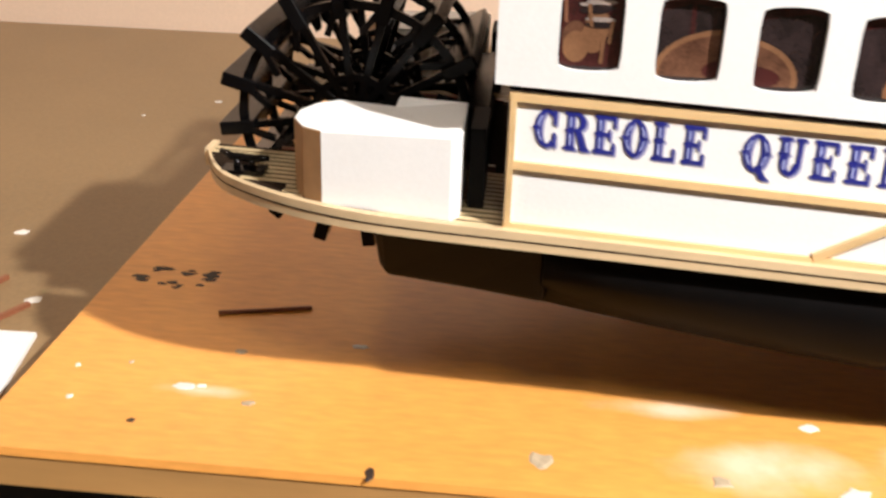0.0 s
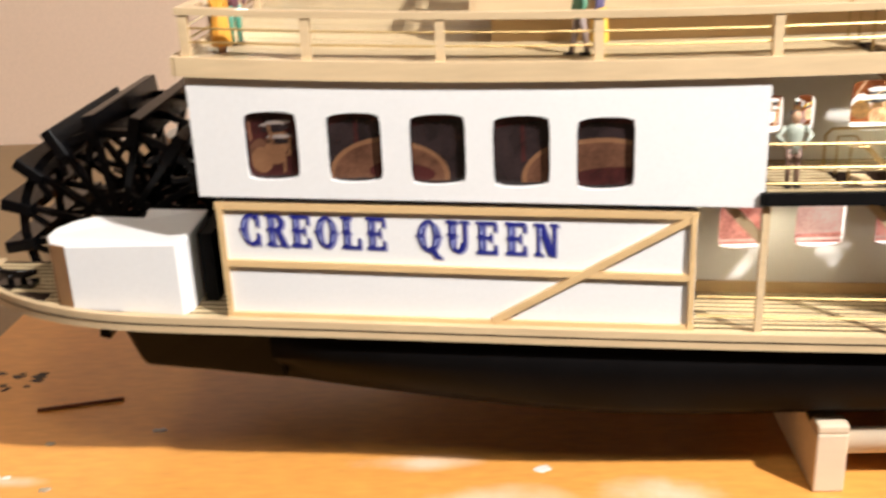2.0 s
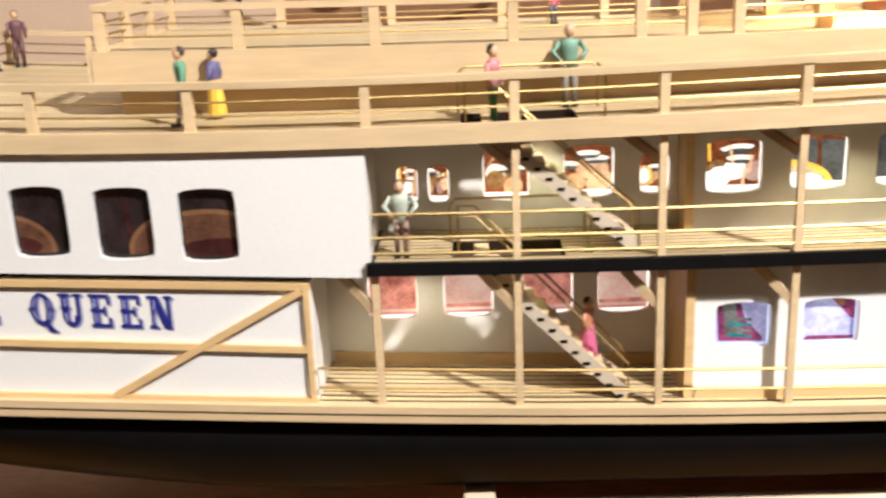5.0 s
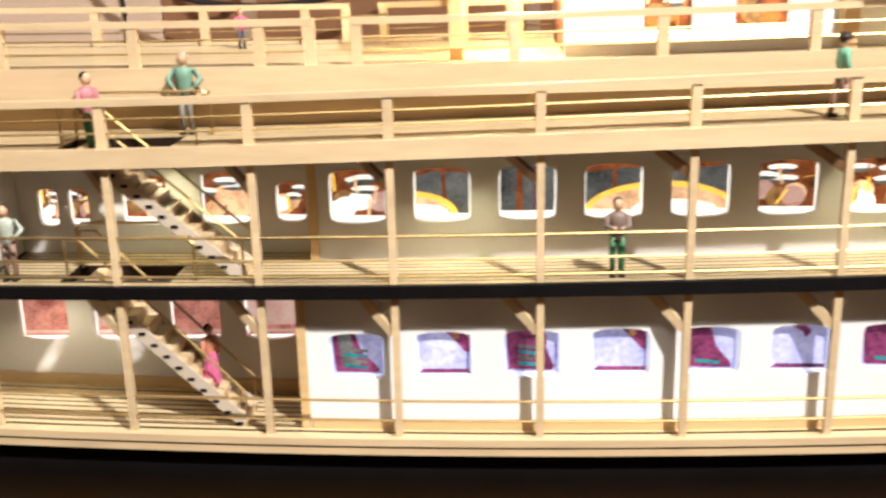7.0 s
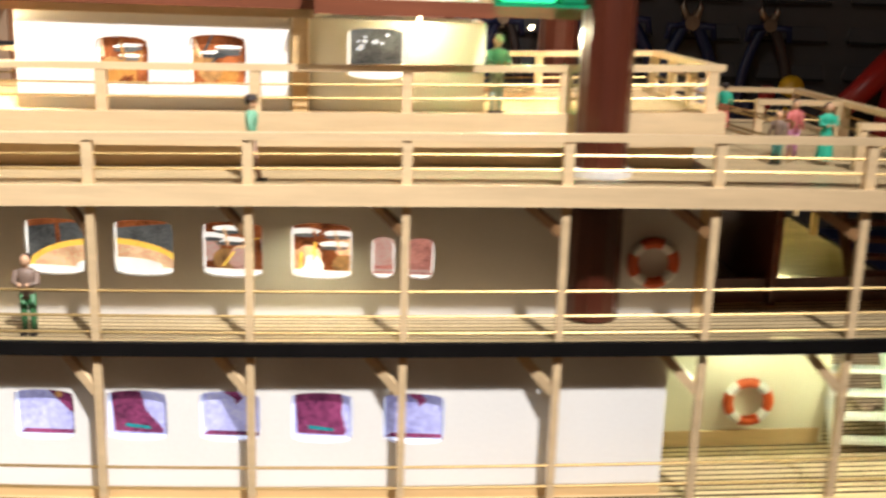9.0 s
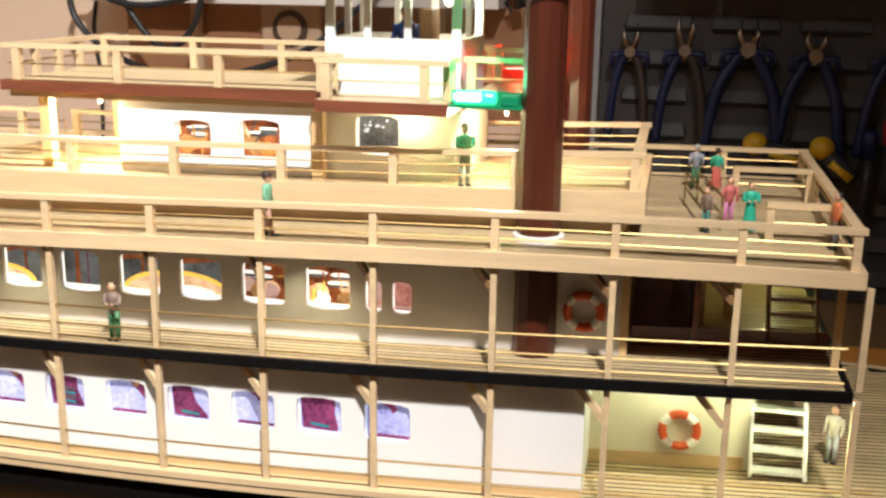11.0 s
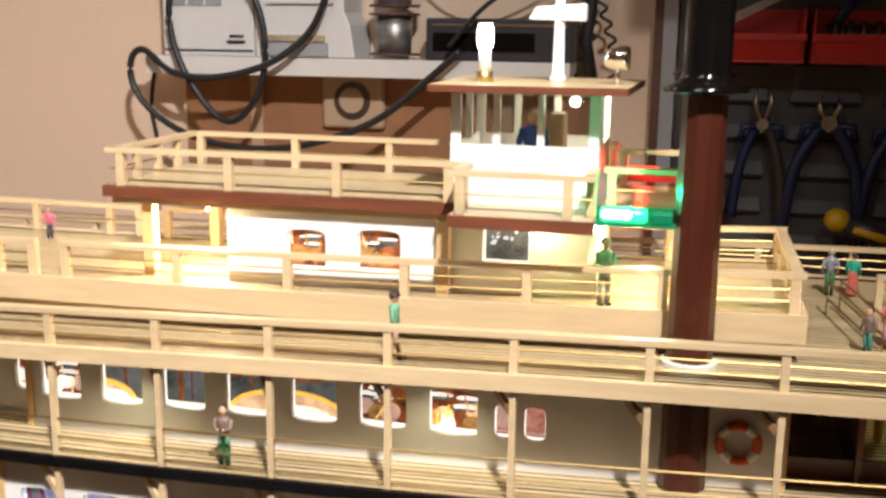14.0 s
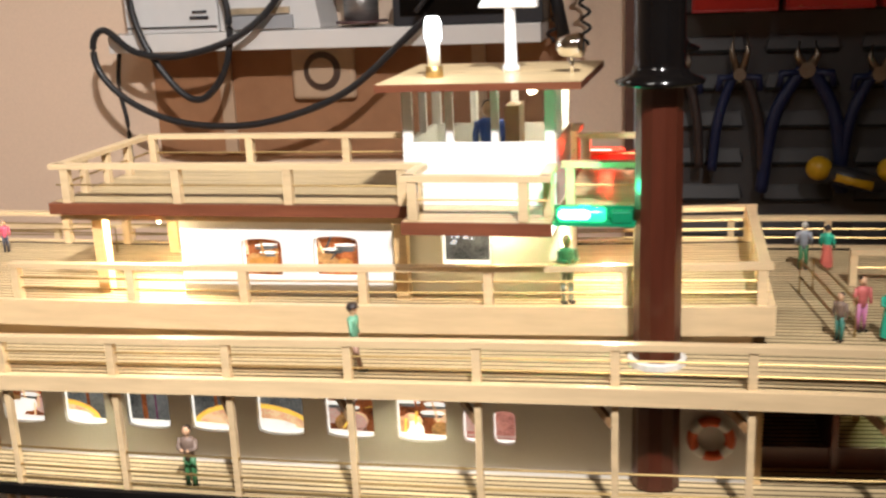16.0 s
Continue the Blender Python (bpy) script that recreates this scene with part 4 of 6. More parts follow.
# bridge wings with side lights
for sgn in (-1, 1):
    yo = UY + sgn * 0.088
    ya, yb = sorted((yo, UY + sgn * 0.048))
    bm = bmesh.new()
    box(bm, 0.486, 0.562, ya, yb, TD - 0.001, TD + 0.0055)
    w = part("bridge_wing", bm, mahogany, boat, "dark brown bridge wing platform")
    for k in range(int((yb - ya) / PLANK)):
        bm = bmesh.new()
        box(bm, 0.487, 0.561, ya + 0.0018 + k * PLANK, ya + (k + 1) * PLANK, TD + 0.0055, TD + 0.0058)
        part("wing_plank", bm, deckwood, w)
    yr = yo - sgn * 0.004
    zf = flatz(TD + 0.0062)
    railing(zf, 0.486, 0.562, yr, [0.492, 0.548], 0.0225, "wing_railing", bars=(0.45,), pw=0.0048)
    for xx in (0.4895, 0.5585):
        cross_rail(zf, xx, *sorted((yr, UY + sgn * 0.052)), 4, 0.0225, "wing_cross_railing", bars=(0.45,))
    col = (0.0, 0.75, 0.32) if sgn < 0 else (1.0, 0.06, 0.03)
    name = "green" if sgn < 0 else "red"
    lens_m = mat(name + "_lens", tuple(c * 0.5 + 0.01 for c in col), 0.2, emit=(0.05, 1.0, 0.42) if sgn < 0 else (1.0, 0.12, 0.06), power=1.5, bump=0)
    core_m = mat(name + "_lamp_core", tuple(c * 0.4 + 0.4 for c in col), 0.2, emit=(0.62, 1.0, 0.92) if sgn < 0 else (1.0, 0.5, 0.4), power=5.0, bump=0)
    house_m = mat(name + "_housing", tuple(c * 0.25 + 0.004 for c in col), 0.3)
    yl = yo + 0.0035 if sgn < 0 else yo - 0.0035
    bm = bmesh.new()
    box(bm, 0.5622, 0.602, *sorted((yo - sgn * 0.001, yo - sgn * 0.012)), TD + 0.0042, TD + 0.0058)
    shelf_ = part("side_light_shelf", bm, house_m, boat, name + " shelf of the side light")
    bm = bmesh.new()
    box(bm, 0.5622, 0.602, *sorted((yo - sgn * 0.0105, yo - sgn * 0.012)), TD + 0.0058, TD + 0.0125)
    part("back_screen", bm, house_m, shelf_)
    bm = bmesh.new()
    tube(bm, [(0.5645, yl, TD + 0.0098), (0.566, yl, TD + 0.0098), (0.5865, yl, TD + 0.0098), (0.588, yl, TD + 0.0098)], [0.0028, 0.0038, 0.0038, 0.0030], 14)
    lens_ob = part("side_light_lens", bm, lens_m, boat, "glowing " + name + " side light")
    bm = bmesh.new()
    tube(bm, [(0.5655, yl - 0.0026, TD + 0.0102), (0.567, yl - 0.0026, TD + 0.0102), (0.579, yl - 0.0026, TD + 0.0102), (0.5805, yl - 0.0026, TD + 0.0102)], [0.0014, 0.0024, 0.0024, 0.0014], 12)
    part("lamp_core", bm, core_m, lens_ob, "bright core of the side light")
    bm = bmesh.new()
    box(bm, 0.5905, 0.6005, *sorted((yo - sgn * 0.001, yo - sgn * 0.008)), TD + 0.0058, TD + 0.0118)
    soft(part("side_light_box", bm, house_m, boat, name + " box beside the side light"), 0.0008)
    lamp("side_light_glow", "POINT", (0.577, yo - sgn * 0.016, TD + 0.018), 0.055, col, 0.004)
WX0, WX1, WY_N, WY_F = 0.5625, 0.606, UY - 0.050, UY + 0.050
bm = bmesh.new()
box(bm, WX0, WX1, WY_N, WY_F, TD - 0.001, TD + 0.0055)
fw = part("front_walkway", bm, mahogany, boat, "dark brown walkway before the wheelhouse")
for k in range(int((WY_F - WY_N) / PLANK)):
    bm = bmesh.new()
    box(bm, WX0 + 0.001, WX1 - 0.001, WY_N + 0.0018 + k * PLANK, WY_N + (k + 1) * PLANK, TD + 0.0055, TD + 0.0058)
    part("walkway_plank", bm, deckwood, fw)
for yr in (WY_N + 0.004, WY_F - 0.004):
    railing(flatz(TD + 0.0062), WX0, WX1, yr, [0.567, 0.603], 0.0225, "walkway_railing", bars=(0.45,), pw=0.0048)
cross_rail(flatz(TD + 0.0062), 0.6035, WY_N + 0.004, WY_F - 0.004, 4, 0.0225, "walkway_cross_railing", bars=(0.45,))
# wheelhouse
PX0, PX1, PY0, PY1, PZ0, PZ1 = 0.4755, 0.5585, 0.078, 2 * UY - 0.078, TD, 0.3735
SILL = 0.3455
wh = None
for xa, xb, ya, yb in ((PX0, PX1, PY0, PY0 + 0.003), (PX0, PX1, PY1 - 0.003, PY1), (PX0, PX0 + 0.003, PY0 + 0.003, PY1 - 0.003), (PX1 - 0.003, PX1, PY0 + 0.003, PY1 - 0.003)):
    bm = bmesh.new()
    box(bm, xa, xb, ya, yb, PZ0, SILL)
    if wh is None:
        wh = part("wheelhouse", bm, white, boat, "white wheelhouse with large windows all round")
    else:
        part("wheelhouse_wall", bm, white, wh)
for fx, fy in ((0, 0), (0.30, 0), (0.62, 0), (1, 0), (0, 1), (0.30, 1), (0.62, 1), (1, 1), (0, 0.5), (1, 0.5)):
    bm = bmesh.new()
    mx, my = PX0 + 0.003 + fx * (PX1 - PX0 - 0.006), PY0 + 0.0015 + fy * (PY1 - PY0 - 0.003)
    wdt = 0.0055 if fx in (0, 1) and fy != 0.5 else 0.004
    box(bm, mx - wdt / 2, mx + wdt / 2, my - 0.0015, my + 0.0015, SILL, PZ1)
    part("mullion", bm, white, wh)
for ya in (PY0 + 0.0014, PY1 - 0.0014):
    bm = bmesh.new()
    box(bm, PX0 + 0.004, PX1 - 0.004, ya - 0.0003, ya + 0.0003, SILL, PZ1)
    part("pane", bm, glass, wh).visible_shadow = False
bm = bmesh.new()
box(bm, PX0, PX1, PY0, PY1, PZ1, PZ1 + 0.002)
part("ceiling_panel", bm, white, wh)
bm = bmesh.new()
hexa(bm, [(0.4675, 0.056, PZ1 + 0.002), (0.574, 0.056, PZ1 + 0.002), (0.577, 2 * UY - 0.06, PZ1 + 0.002), (0.4645, 2 * UY - 0.06, PZ1 + 0.002), (0.4675, 0.056, PZ1 + 0.0058), (0.574, 0.056, PZ1 + 0.0058), (0.577, 2 * UY - 0.06, PZ1 + 0.0058), (0.4645, 2 * UY - 0.06, PZ1 + 0.0058)])
rf = part("wheelhouse_roof", bm, [mahogany, deckwood], boat, "flat planked roof with dark brown edge")
for poly in rf.data.polygons:
    if poly.normal.z > 0.9:
        poly.material_index = 1
RZ = PZ1 + 0.0058
# roof lamp, radar, searchlight
bulb = mat("frosted_bulb", (0.9, 0.95, 1.0), 0.3, emit=(0.85, 0.94, 1.0), power=14, bump=0)
whiteplastic = mat("white_plastic", (0.8, 0.8, 0.8), 0.35, scale=60, var=0.02, bump=0)
bm = bmesh.new()
tube(bm, [(0.492, 0.09, RZ), (0.492, 0.09, RZ + 0.0062)], 0.0048, 14)
part("lamp_socket", bm, brass, boat)
bm = bmesh.new()
tube(bm, [(0.492, 0.09, RZ + 0.0062), (0.492, 0.09, RZ + 0.019)], [0.0036, 0.0036], 12)
lb = part("lamp_stem", bm, whiteplastic, boat)
bm = bmesh.new()
tube(bm, [(0.492, 0.09, RZ + 0.019), (0.492, 0.09, RZ + 0.021), (0.492, 0.09, RZ + 0.029), (0.492, 0.09, RZ + 0.032)], [0.0038, 0.0046, 0.0046, 0.0036], 12)
part("roof_bulb", bm, bulb, boat, "bright white masthead bulb")
lamp("roof_bulb_glow", "POINT", (0.492, 0.082, RZ + 0.027), 0.03, (0.85, 0.94, 1.0), 0.004)
bm = bmesh.new()
tube(bm, [(0.530, UY, RZ), (0.530, UY, RZ + 0.003), (0.530, UY, RZ + 0.004), (0.530, UY, RZ + 0.034), (0.530, UY, RZ + 0.05)], [0.0048, 0.0048, 0.0035, 0.003, 0.0028], 12)
rd = part("radar_mast", bm, whiteplastic, boat, "white radar mast")
for (w1, w2, z0, z1) in ((0.0165, 0.004, 0.034, 0.044), (0.0125, 0.003, 0.0505, 0.0555)):
    bm = bmesh.new()
    a, b = 0.529 - w1, 0.529 + w1
    hexa(bm, [(a, UY - w2, RZ + z0 + 0.001), (b, UY - w2, RZ + z0), (b, UY + w2, RZ + z0), (a, UY + w2, RZ + z0 + 0.001), (a + 0.004, UY - w2, RZ + z1 - 0.002), (b, UY - w2, RZ + z1), (b, UY + w2, RZ + z1), (a + 0.004, UY + w2, RZ + z1 - 0.002)])
    soft(part("radar_scanner", bm, whiteplastic, rd), 0.001)
bm = bmesh.new()
tube(bm, [(0.565, 0.1, RZ), (0.565, 0.1, RZ + 0.008)], 0.001, 8)
sl = part("searchlight_stem", bm, chrome, boat)
bm = bmesh.new()
tube(bm, [(0.557, 0.1, RZ + 0.014), (0.5585, 0.1, RZ + 0.014), (0.562, 0.1, RZ + 0.014), (0.569, 0.099, RZ + 0.0145), (0.5715, 0.099, RZ + 0.0145)], [0.002, 0.0045, 0.006, 0.0068, 0.0058], 14)
part("searchlight", bm, chrome, boat, "small chrome searchlight")

# ---- funnels ----
for sgn in (-1, 1):
    fy = 0.0375 if sgn < 0 else BEAM - 0.0375
    bm = bmesh.new()
    loft(bm, [[(0.6125 + r * math.cos(6.28319 * (i + 0.5) / 12), fy + r * math.sin(6.28319 * (i + 0.5) / 12), z) for i in range(12)] for z, r in ((zq(0.61) + 0.001, 0.0125), (0.384, 0.0113))])
    fn = part("funnel", bm, stackwood, boat, "tall reddish brown wooden funnel with a black top")
    bm = bmesh.new()
    loft(bm, [[(0.6125 + r * math.cos(6.28319 * i / 24), fy + r * math.sin(6.28319 * i / 24), z) for i in range(24)] for z, r in ((0.3785, 0.0125), (0.380, 0.0205), (0.3815, 0.021), (0.3845, 0.0142), (0.389, 0.0117), (0.47, 0.0113), (0.50, 0.0113), (0.505, 0.015), (0.512, 0.019), (0.516, 0.017))], smooth=True)
    part("funnel_top", bm, blackgloss, fn, "glossy black funnel top with a flared collar")
    bm = bmesh.new()
    loft(bm, [[(0.6125 + r * math.cos(6.28319 * i / 20), fy + r * math.sin(6.28319 * i / 20), z) for i in range(20)] for z, r in ((zr(0.61), 0.0146), (zr(0.61) + 0.003, 0.0146), (zr(0.61) + 0.0036, 0.013))], smooth=False)
    part("funnel_collar", bm, cabinpaint, fn, "white collar round the funnel foot")

# ---- stern: paddle wheel, boxes, cleats ----
WX, WZ, WR = -0.260, 0.1305, 0.0665
WY0, WY1 = 0.077, BEAM - 0.077
bm = bmesh.new()
tube(bm, [(WX, 0.06, WZ), (WX, 2 * CY - 0.06, WZ)], 0.004, 10)
wheel = part("paddle_wheel", bm, wheelblack, boat, "glossy black stern paddle wheel")
for fy in (WY0 + 0.004, CY, WY1 - 0.004):
    for r, w in ((WR * 0.28, 0.0036), (WR * 0.80, 0.0042)):
        bm = bmesh.new()
        n = 36
        vs = [[bm.verts.new((WX + rr * math.cos(6.28319 * i / n), yy, WZ + rr * math.sin(6.28319 * i / n))) for i in range(n)] for rr, yy in ((r, fy - 0.0014), (r + w, fy - 0.0014), (r + w, fy + 0.0014), (r, fy + 0.0014))]
        for a, b in zip(vs, vs[1:] + vs[:1]):
            for i in range(n):
                bm.faces.new((a[i], a[(i + 1) % n], b[(i + 1) % n], b[i]))
        part("wheel_rim", bm, wheelblack, wheel)
    for i in range(16):
        t = 6.28319 * (i + 0.3) / 16
        bm = bmesh.new()
        beam(bm, (WX, fy, WZ), (WX + WR * 0.9 * math.cos(t), fy, WZ + WR * 0.9 * math.sin(t)), 0.0036, 0.0034, up=(0, 1, 0))
        part("spoke", bm, wheelblack, wheel)
        bm = bmesh.new()
        t2 = t + 6.28319 / 32
        beam(bm, (WX + WR * 0.63 * math.cos(t2), fy, WZ + WR * 0.63 * math.sin(t2)), (WX + WR * 0.9 * math.cos(t), fy, WZ + WR * 0.9 * math.sin(t)), 0.003, 0.003, up=(0, 1, 0))
        part("spoke", bm, wheelblack, wheel)
for i in range(16):
    t = 6.28319 * (i + 0.3) / 16
    bm = bmesh.new()
    c, s = math.cos(t), math.sin(t)
    a = Vector((WX + WR * 0.74 * c, CY, WZ + WR * 0.74 * s))
    b = Vector((WX + WR * 1.0 * c, CY, WZ + WR * 1.0 * s))
    beam(bm, a, b, WY1 - WY0 + 0.004, 0.0068, up=(-s, 0, c))
    soft(part("bucket", bm, wheelblack, wheel, "glossy black paddle board"), 0.0006, 1)
for sgn in (-1, 1):
    def yy(v):
        return v if sgn < 0 else 2 * CY - v
    ol = [(-0.262, 0.0075), (-0.206, 0.004), (-0.2025, 0.010), (-0.203, 0.056), (-0.235, 0.056), (-0.2365, 0.053), (-0.262, 0.054), (-0.271, 0.046), (-0.2765, 0.034), (-0.2765, 0.022), (-0.271, 0.012)]
    bm = bmesh.new()
    loft(bm, [[(x, yy(y), zm(x) - 0.0002) for x, y in ol], [(x, yy(y), zm(x) + (0.0375 if x > -0.236 else 0.0335)) for x, y in ol]])
    bx = soft(part("engine_box", bm, [white, brownwood], boat, "white painted engine box with a wooden end"), 0.0008)
    for poly in bx.data.polygons:
        if poly.center.x < -0.2625 and abs(poly.normal.z) < 0.5 and abs(poly.normal.x) > 0.2:
            poly.material_index = 1
    bm = bmesh.new()
    box(bm, -0.2, -0.193, *sorted((yy(0.022), yy(0.054))), zm(-0.197), zm(-0.197) + 0.0365)
    part("engine_box_back", bm, blackpaint, bx)
    bm = bmesh.new()
    cx, cyy, cz = -0.304, yy(0.038), zm(-0.304)
    box(bm, cx - 0.010, cx + 0.010, cyy - 0.0045, cyy + 0.0045, cz, cz + 0.0018)
    for d in (-0.0035, 0.0035):
        tube(bm, [(cx + d, cyy, cz + 0.0016), (cx + d, cyy, cz + 0.006)], 0.0018, 8)
    tube(bm, [(cx - 0.0115, cyy + 0.002, cz + 0.0088), (cx - 0.006, cyy + 0.001, cz + 0.0068), (cx + 0.006, cyy, cz + 0.0064), (cx + 0.0115, cyy - 0.002, cz + 0.0078)], [0.0014, 0.002, 0.002, 0.0014], 8)
    part("mooring_cleat", bm, blackgloss, boat, "black mooring cleat")
# pitman beams of the stern
    bm = bmesh.new()
    beam(bm, (-0.335 + 0.04, yy(0.0735), zm(-0.29) - 0.004), (-0.19, yy(0.0735), zm(-0.2) - 0.003), 0.003, 0.009)
    part("wheel_beam", bm, mahogany, boat)

# ---- stairs ----
stairwhite = mat("stair_white", (0.52, 0.44, 0.34), 0.5, scale=200, var=0.06)


def staircase(x0, z0, x1, z1, y0, y1, n, label, side_m, tread_m):
    """A flight along x, from (x0, z0) up to (x1, z1), with slotted sides and brass handrails."""
    bm = bmesh.new()
    beam(bm, (x0, y0, z0 + 0.002), (x1, y0, z1 - 0.003), 0.0012, 0.0062)
    st = part("staircase", bm, side_m, boat, label)
    bm = bmesh.new()
    beam(bm, (x0, y1, z0 + 0.002), (x1, y1, z1 - 0.003), 0.0012, 0.0062)
    part("stringer", bm, side_m, st)
    for i in range(n):
        t = (i + 0.5) / n
        x, z = x0 + (x1 - x0) * t, z0 + (z1 - z0) * t
        bm = bmesh.new()
        box(bm, x - 0.0034, x + 0.0034, y0 - 0.0005, y1 + 0.0005, z + 0.0014, z + 0.0026)
        box(bm, x - 0.0034 if x1 > x0 else x + 0.0018, x - 0.0018 if x1 > x0 else x + 0.0034, y0, y1, z - 0.0026, z + 0.0014)
        part("tread", bm, tread_m, st)
        bm = bmesh.new()
        box(bm, x - 0.0017, x + 0.0015, y0 - 0.0010, y0 - 0.0006, z - 0.0016, z - 0.0001)
        part("tread_slot", bm, blackpaint, st)
    up = 0.0185
    for y in (y0, y1):
        bm = bmesh.new()
        tube(bm, [(x0 + 0.001, y, z0), (x0 + 0.001, y, z0 + up), (x1, y, z1 + up), (x1 - 0.008, y, z1 + up), (x1 - 0.008, y, z1)], 0.0006, 6)
        part("handrail", bm, brass, st, "thin brass handrail")
    return st


staircase(0.189, zm(0.189), 0.119, zq(0.119), 0.011, 0.030, 13, "steep model staircase with white slotted sides", stairwhite, limewood)
staircase(0.193, zq(0.193), 0.124, zr(0.124), 0.011, 0.030, 13, "steep model staircase with white slotted sides", stairwhite, limewood)
for zf, xa, xb in ((zr, 0.113, 0.178), (zq, 0.107, 0.172)):
    for y in (0.009, 0.036):
        bm = bmesh.new()
        z = zf(0.14)
        pts = [(xb, y, z), (xb, y, z + 0.018), (xb - 0.003, y, z + 0.021), (xa + 0.003, y, z + 0.021), (xa, y, z + 0.018), (xa, y, z)]
        if y < 0.02:
            pts = [(xb, y + 0.027, z + 0.0205), (xb, y, z + 0.0205), (xb, y, z)] if zf is zr else pts[:3] + [(xb - 0.02, y, z + 0.021)]
        tube(bm, pts, 0.0007, 6)
        part("stairwell_rail", bm, brass, boat, "bent brass rail round the stairwell")


def cross_stairs(x0, x1, y0, y1, z0, z1, n, side_m, tread_m, label):
    """A flight that climbs across the boat."""
    bm = bmesh.new()
    beam(bm, (x0, y0, z0 + 0.003), (x0, y1, z1), 0.0016, 0.009)
    st = part("staircase", bm, side_m, boat, label)
    bm = bmesh.new()
    beam(bm, (x1, y0, z0 + 0.003), (x1, y1, z1), 0.0016, 0.009)
    part("stringer", bm, side_m, st)
    for i in range(n):
        t = (i + 0.6) / n
        bm = bmesh.new()
        y, z = y0 + (y1 - y0) * t, z0 + (z1 - z0) * t
        box(bm, x0, x1, y - 0.0035, y + 0.0035, z - 0.001, z + 0.001)
        part("tread", bm, tread_m, st)
    return st


cross_stairs(0.738, 0.768, 0.046, 0.088, zm(0.75), zq(0.75) - 0.004, 7, white, white, "white bow staircase to the saloon deck")
cross_stairs(0.742, 0.768, 0.056, 0.098, zq(0.75), zr(0.75) - 0.004, 8, mahogany, mahogany, "dark wooden bow staircase to the promenade deck")
bm = bmesh.new()
strip(bm, spread(0.666, 0.774, 6), 0.058, 0.061, zq, 0, 0.012)
part("bow_coaming", bm, mahogany, boat)
for px, py in ((0.705, 0.085), (0.722, 0.12), (0.774, 0.03), (0.774, 0.2), (0.69, 0.14)):
    bm = bmesh.new()
    box(bm, px - 0.002, px + 0.002, py - 0.002, py + 0.002, zq(px), zr(px) - 0.0076)
    part("bow_pillar", bm, trimwood, boat)
bm = bmesh.new()
box(bm, 0.667, 0.7, 0.058, 0.061, zr(0.68) - 0.02, zr(0.68) - 0.0078)
part("bow_lintel", bm, mahogany, boat)
railing(zr, 0.722, 0.772, 0.172, [0.724, 0.770], 0.0225, "stairwell_railing", bars=(0.5,))
railing(zr, 0.735, 0.772, 0.058, [0.737], 0.0225, "stairwell_railing", bars=(0.5,))
bm = bmesh.new()
for a, b in (((0.692, 0.155), (0.704, 0.075)), ((0.700, 0.160), (0.712, 0.080))):
    for h in (0.010, 0.020):
        tube(bm, [(a[0], a[1], zr(0.7)), (a[0], a[1], zr(0.7) + h), (b[0], b[1], zr(0.7) + h), (b[0], b[1], zr(0.7))], 0.0007, 6)
part("gangway_rail", bm, brass, boat, "brass rails of the folded gangway")
bm = bmesh.new()
tube(bm, [(0.165, 0.155, zs(0.17)), (0.165, 0.155, zs(0.17) + 0.014), (0.21, 0.155, zs(0.2) + 0.015), (0.25, 0.155, zs(0.25) + 0.017), (0.25, 0.155, zs(0.25))], 0.0006, 6)
part("barrier_rail", bm, brass, boat)

# ---- small lamps of the boat ----
bulb_warm = mat("small_bulb", (1, 0.9, 0.6), 0.3, emit=(1.0, 0.86, 0.55), power=12, bump=0)
bulb_green = mat("small_green_white_bulb", (0.95, 1, 0.7), 0.3, emit=(0.92, 1.0, 0.55), power=8, bump=0)


def small_lamp(x, y, z, power, color, material, label, down=0):
    bm = bmesh.new()
    ball(bm, (x, y, z), 0.0011, n=8)
    part("small_bulb", bm, material, boat, label)
    if down:
        ob = lamp("small_bulb_glow", "SPOT", (x, y, z - 0.003), power, color, 0.003, (x, y - 0.004, z - 0.1))
        ob.data.spot_size, ob.data.spot_blend = radians(down), 0.8
    else:
        lamp("small_bulb_glow", "POINT", (x, y, z - 0.004), power, color, 0.003)


small_lamp(0.322, 0.085, TD - 0.0056, 0.55, (1.0, 0.88, 0.62), bulb_warm, "warm bulb under the roof")
small_lamp(0.332, 0.066, TD - 0.0056, 0.26, (1.0, 0.88, 0.62), bulb_warm, "warm bulb under the roof")
small_lamp(0.53, 0.056, TD - 0.0026, 0.05, (1.0, 0.9, 0.6), bulb_warm, "warm bulb under the bridge wing")
small_lamp(0.538, 0.138, PZ1 - 0.003, 0.12, (1.0, 0.95, 0.68), bulb_warm, "warm bulb inside the wheelhouse")
small_lamp(0.584, 0.092, TD - 0.0056, 0.32, (1.0, 0.9, 0.6), bulb_warm, "warm bulb under the bridge wing")
small_lamp(0.69, 0.045, zq(0.7) - 0.0098, 0.05, (0.93, 1.0, 0.66), bulb_green, "greenish bulb under the saloon deck")
small_lamp(0.757, 0.022, zq(0.75) - 0.0098, 0.18, (0.95, 1.0, 0.62), bulb_green, "greenish bulb under the saloon deck")
for x, y, p in ((0.296, 0.014, 0.09), (0.482, 0.018, 0.09), (0.150, 0.040, 0.075)):
    small_lamp(x, y, zr(x) - 0.0088, p, (1.0, 0.92, 0.6), bulb_warm, "warm bulb under the promenade deck", 125)
small_lamp(0.090, 0.035, zq(0.09) - 0.0088, 0.065, (1.0, 0.9, 0.66), bulb_warm, "warm bulb under the saloon deck", 130)
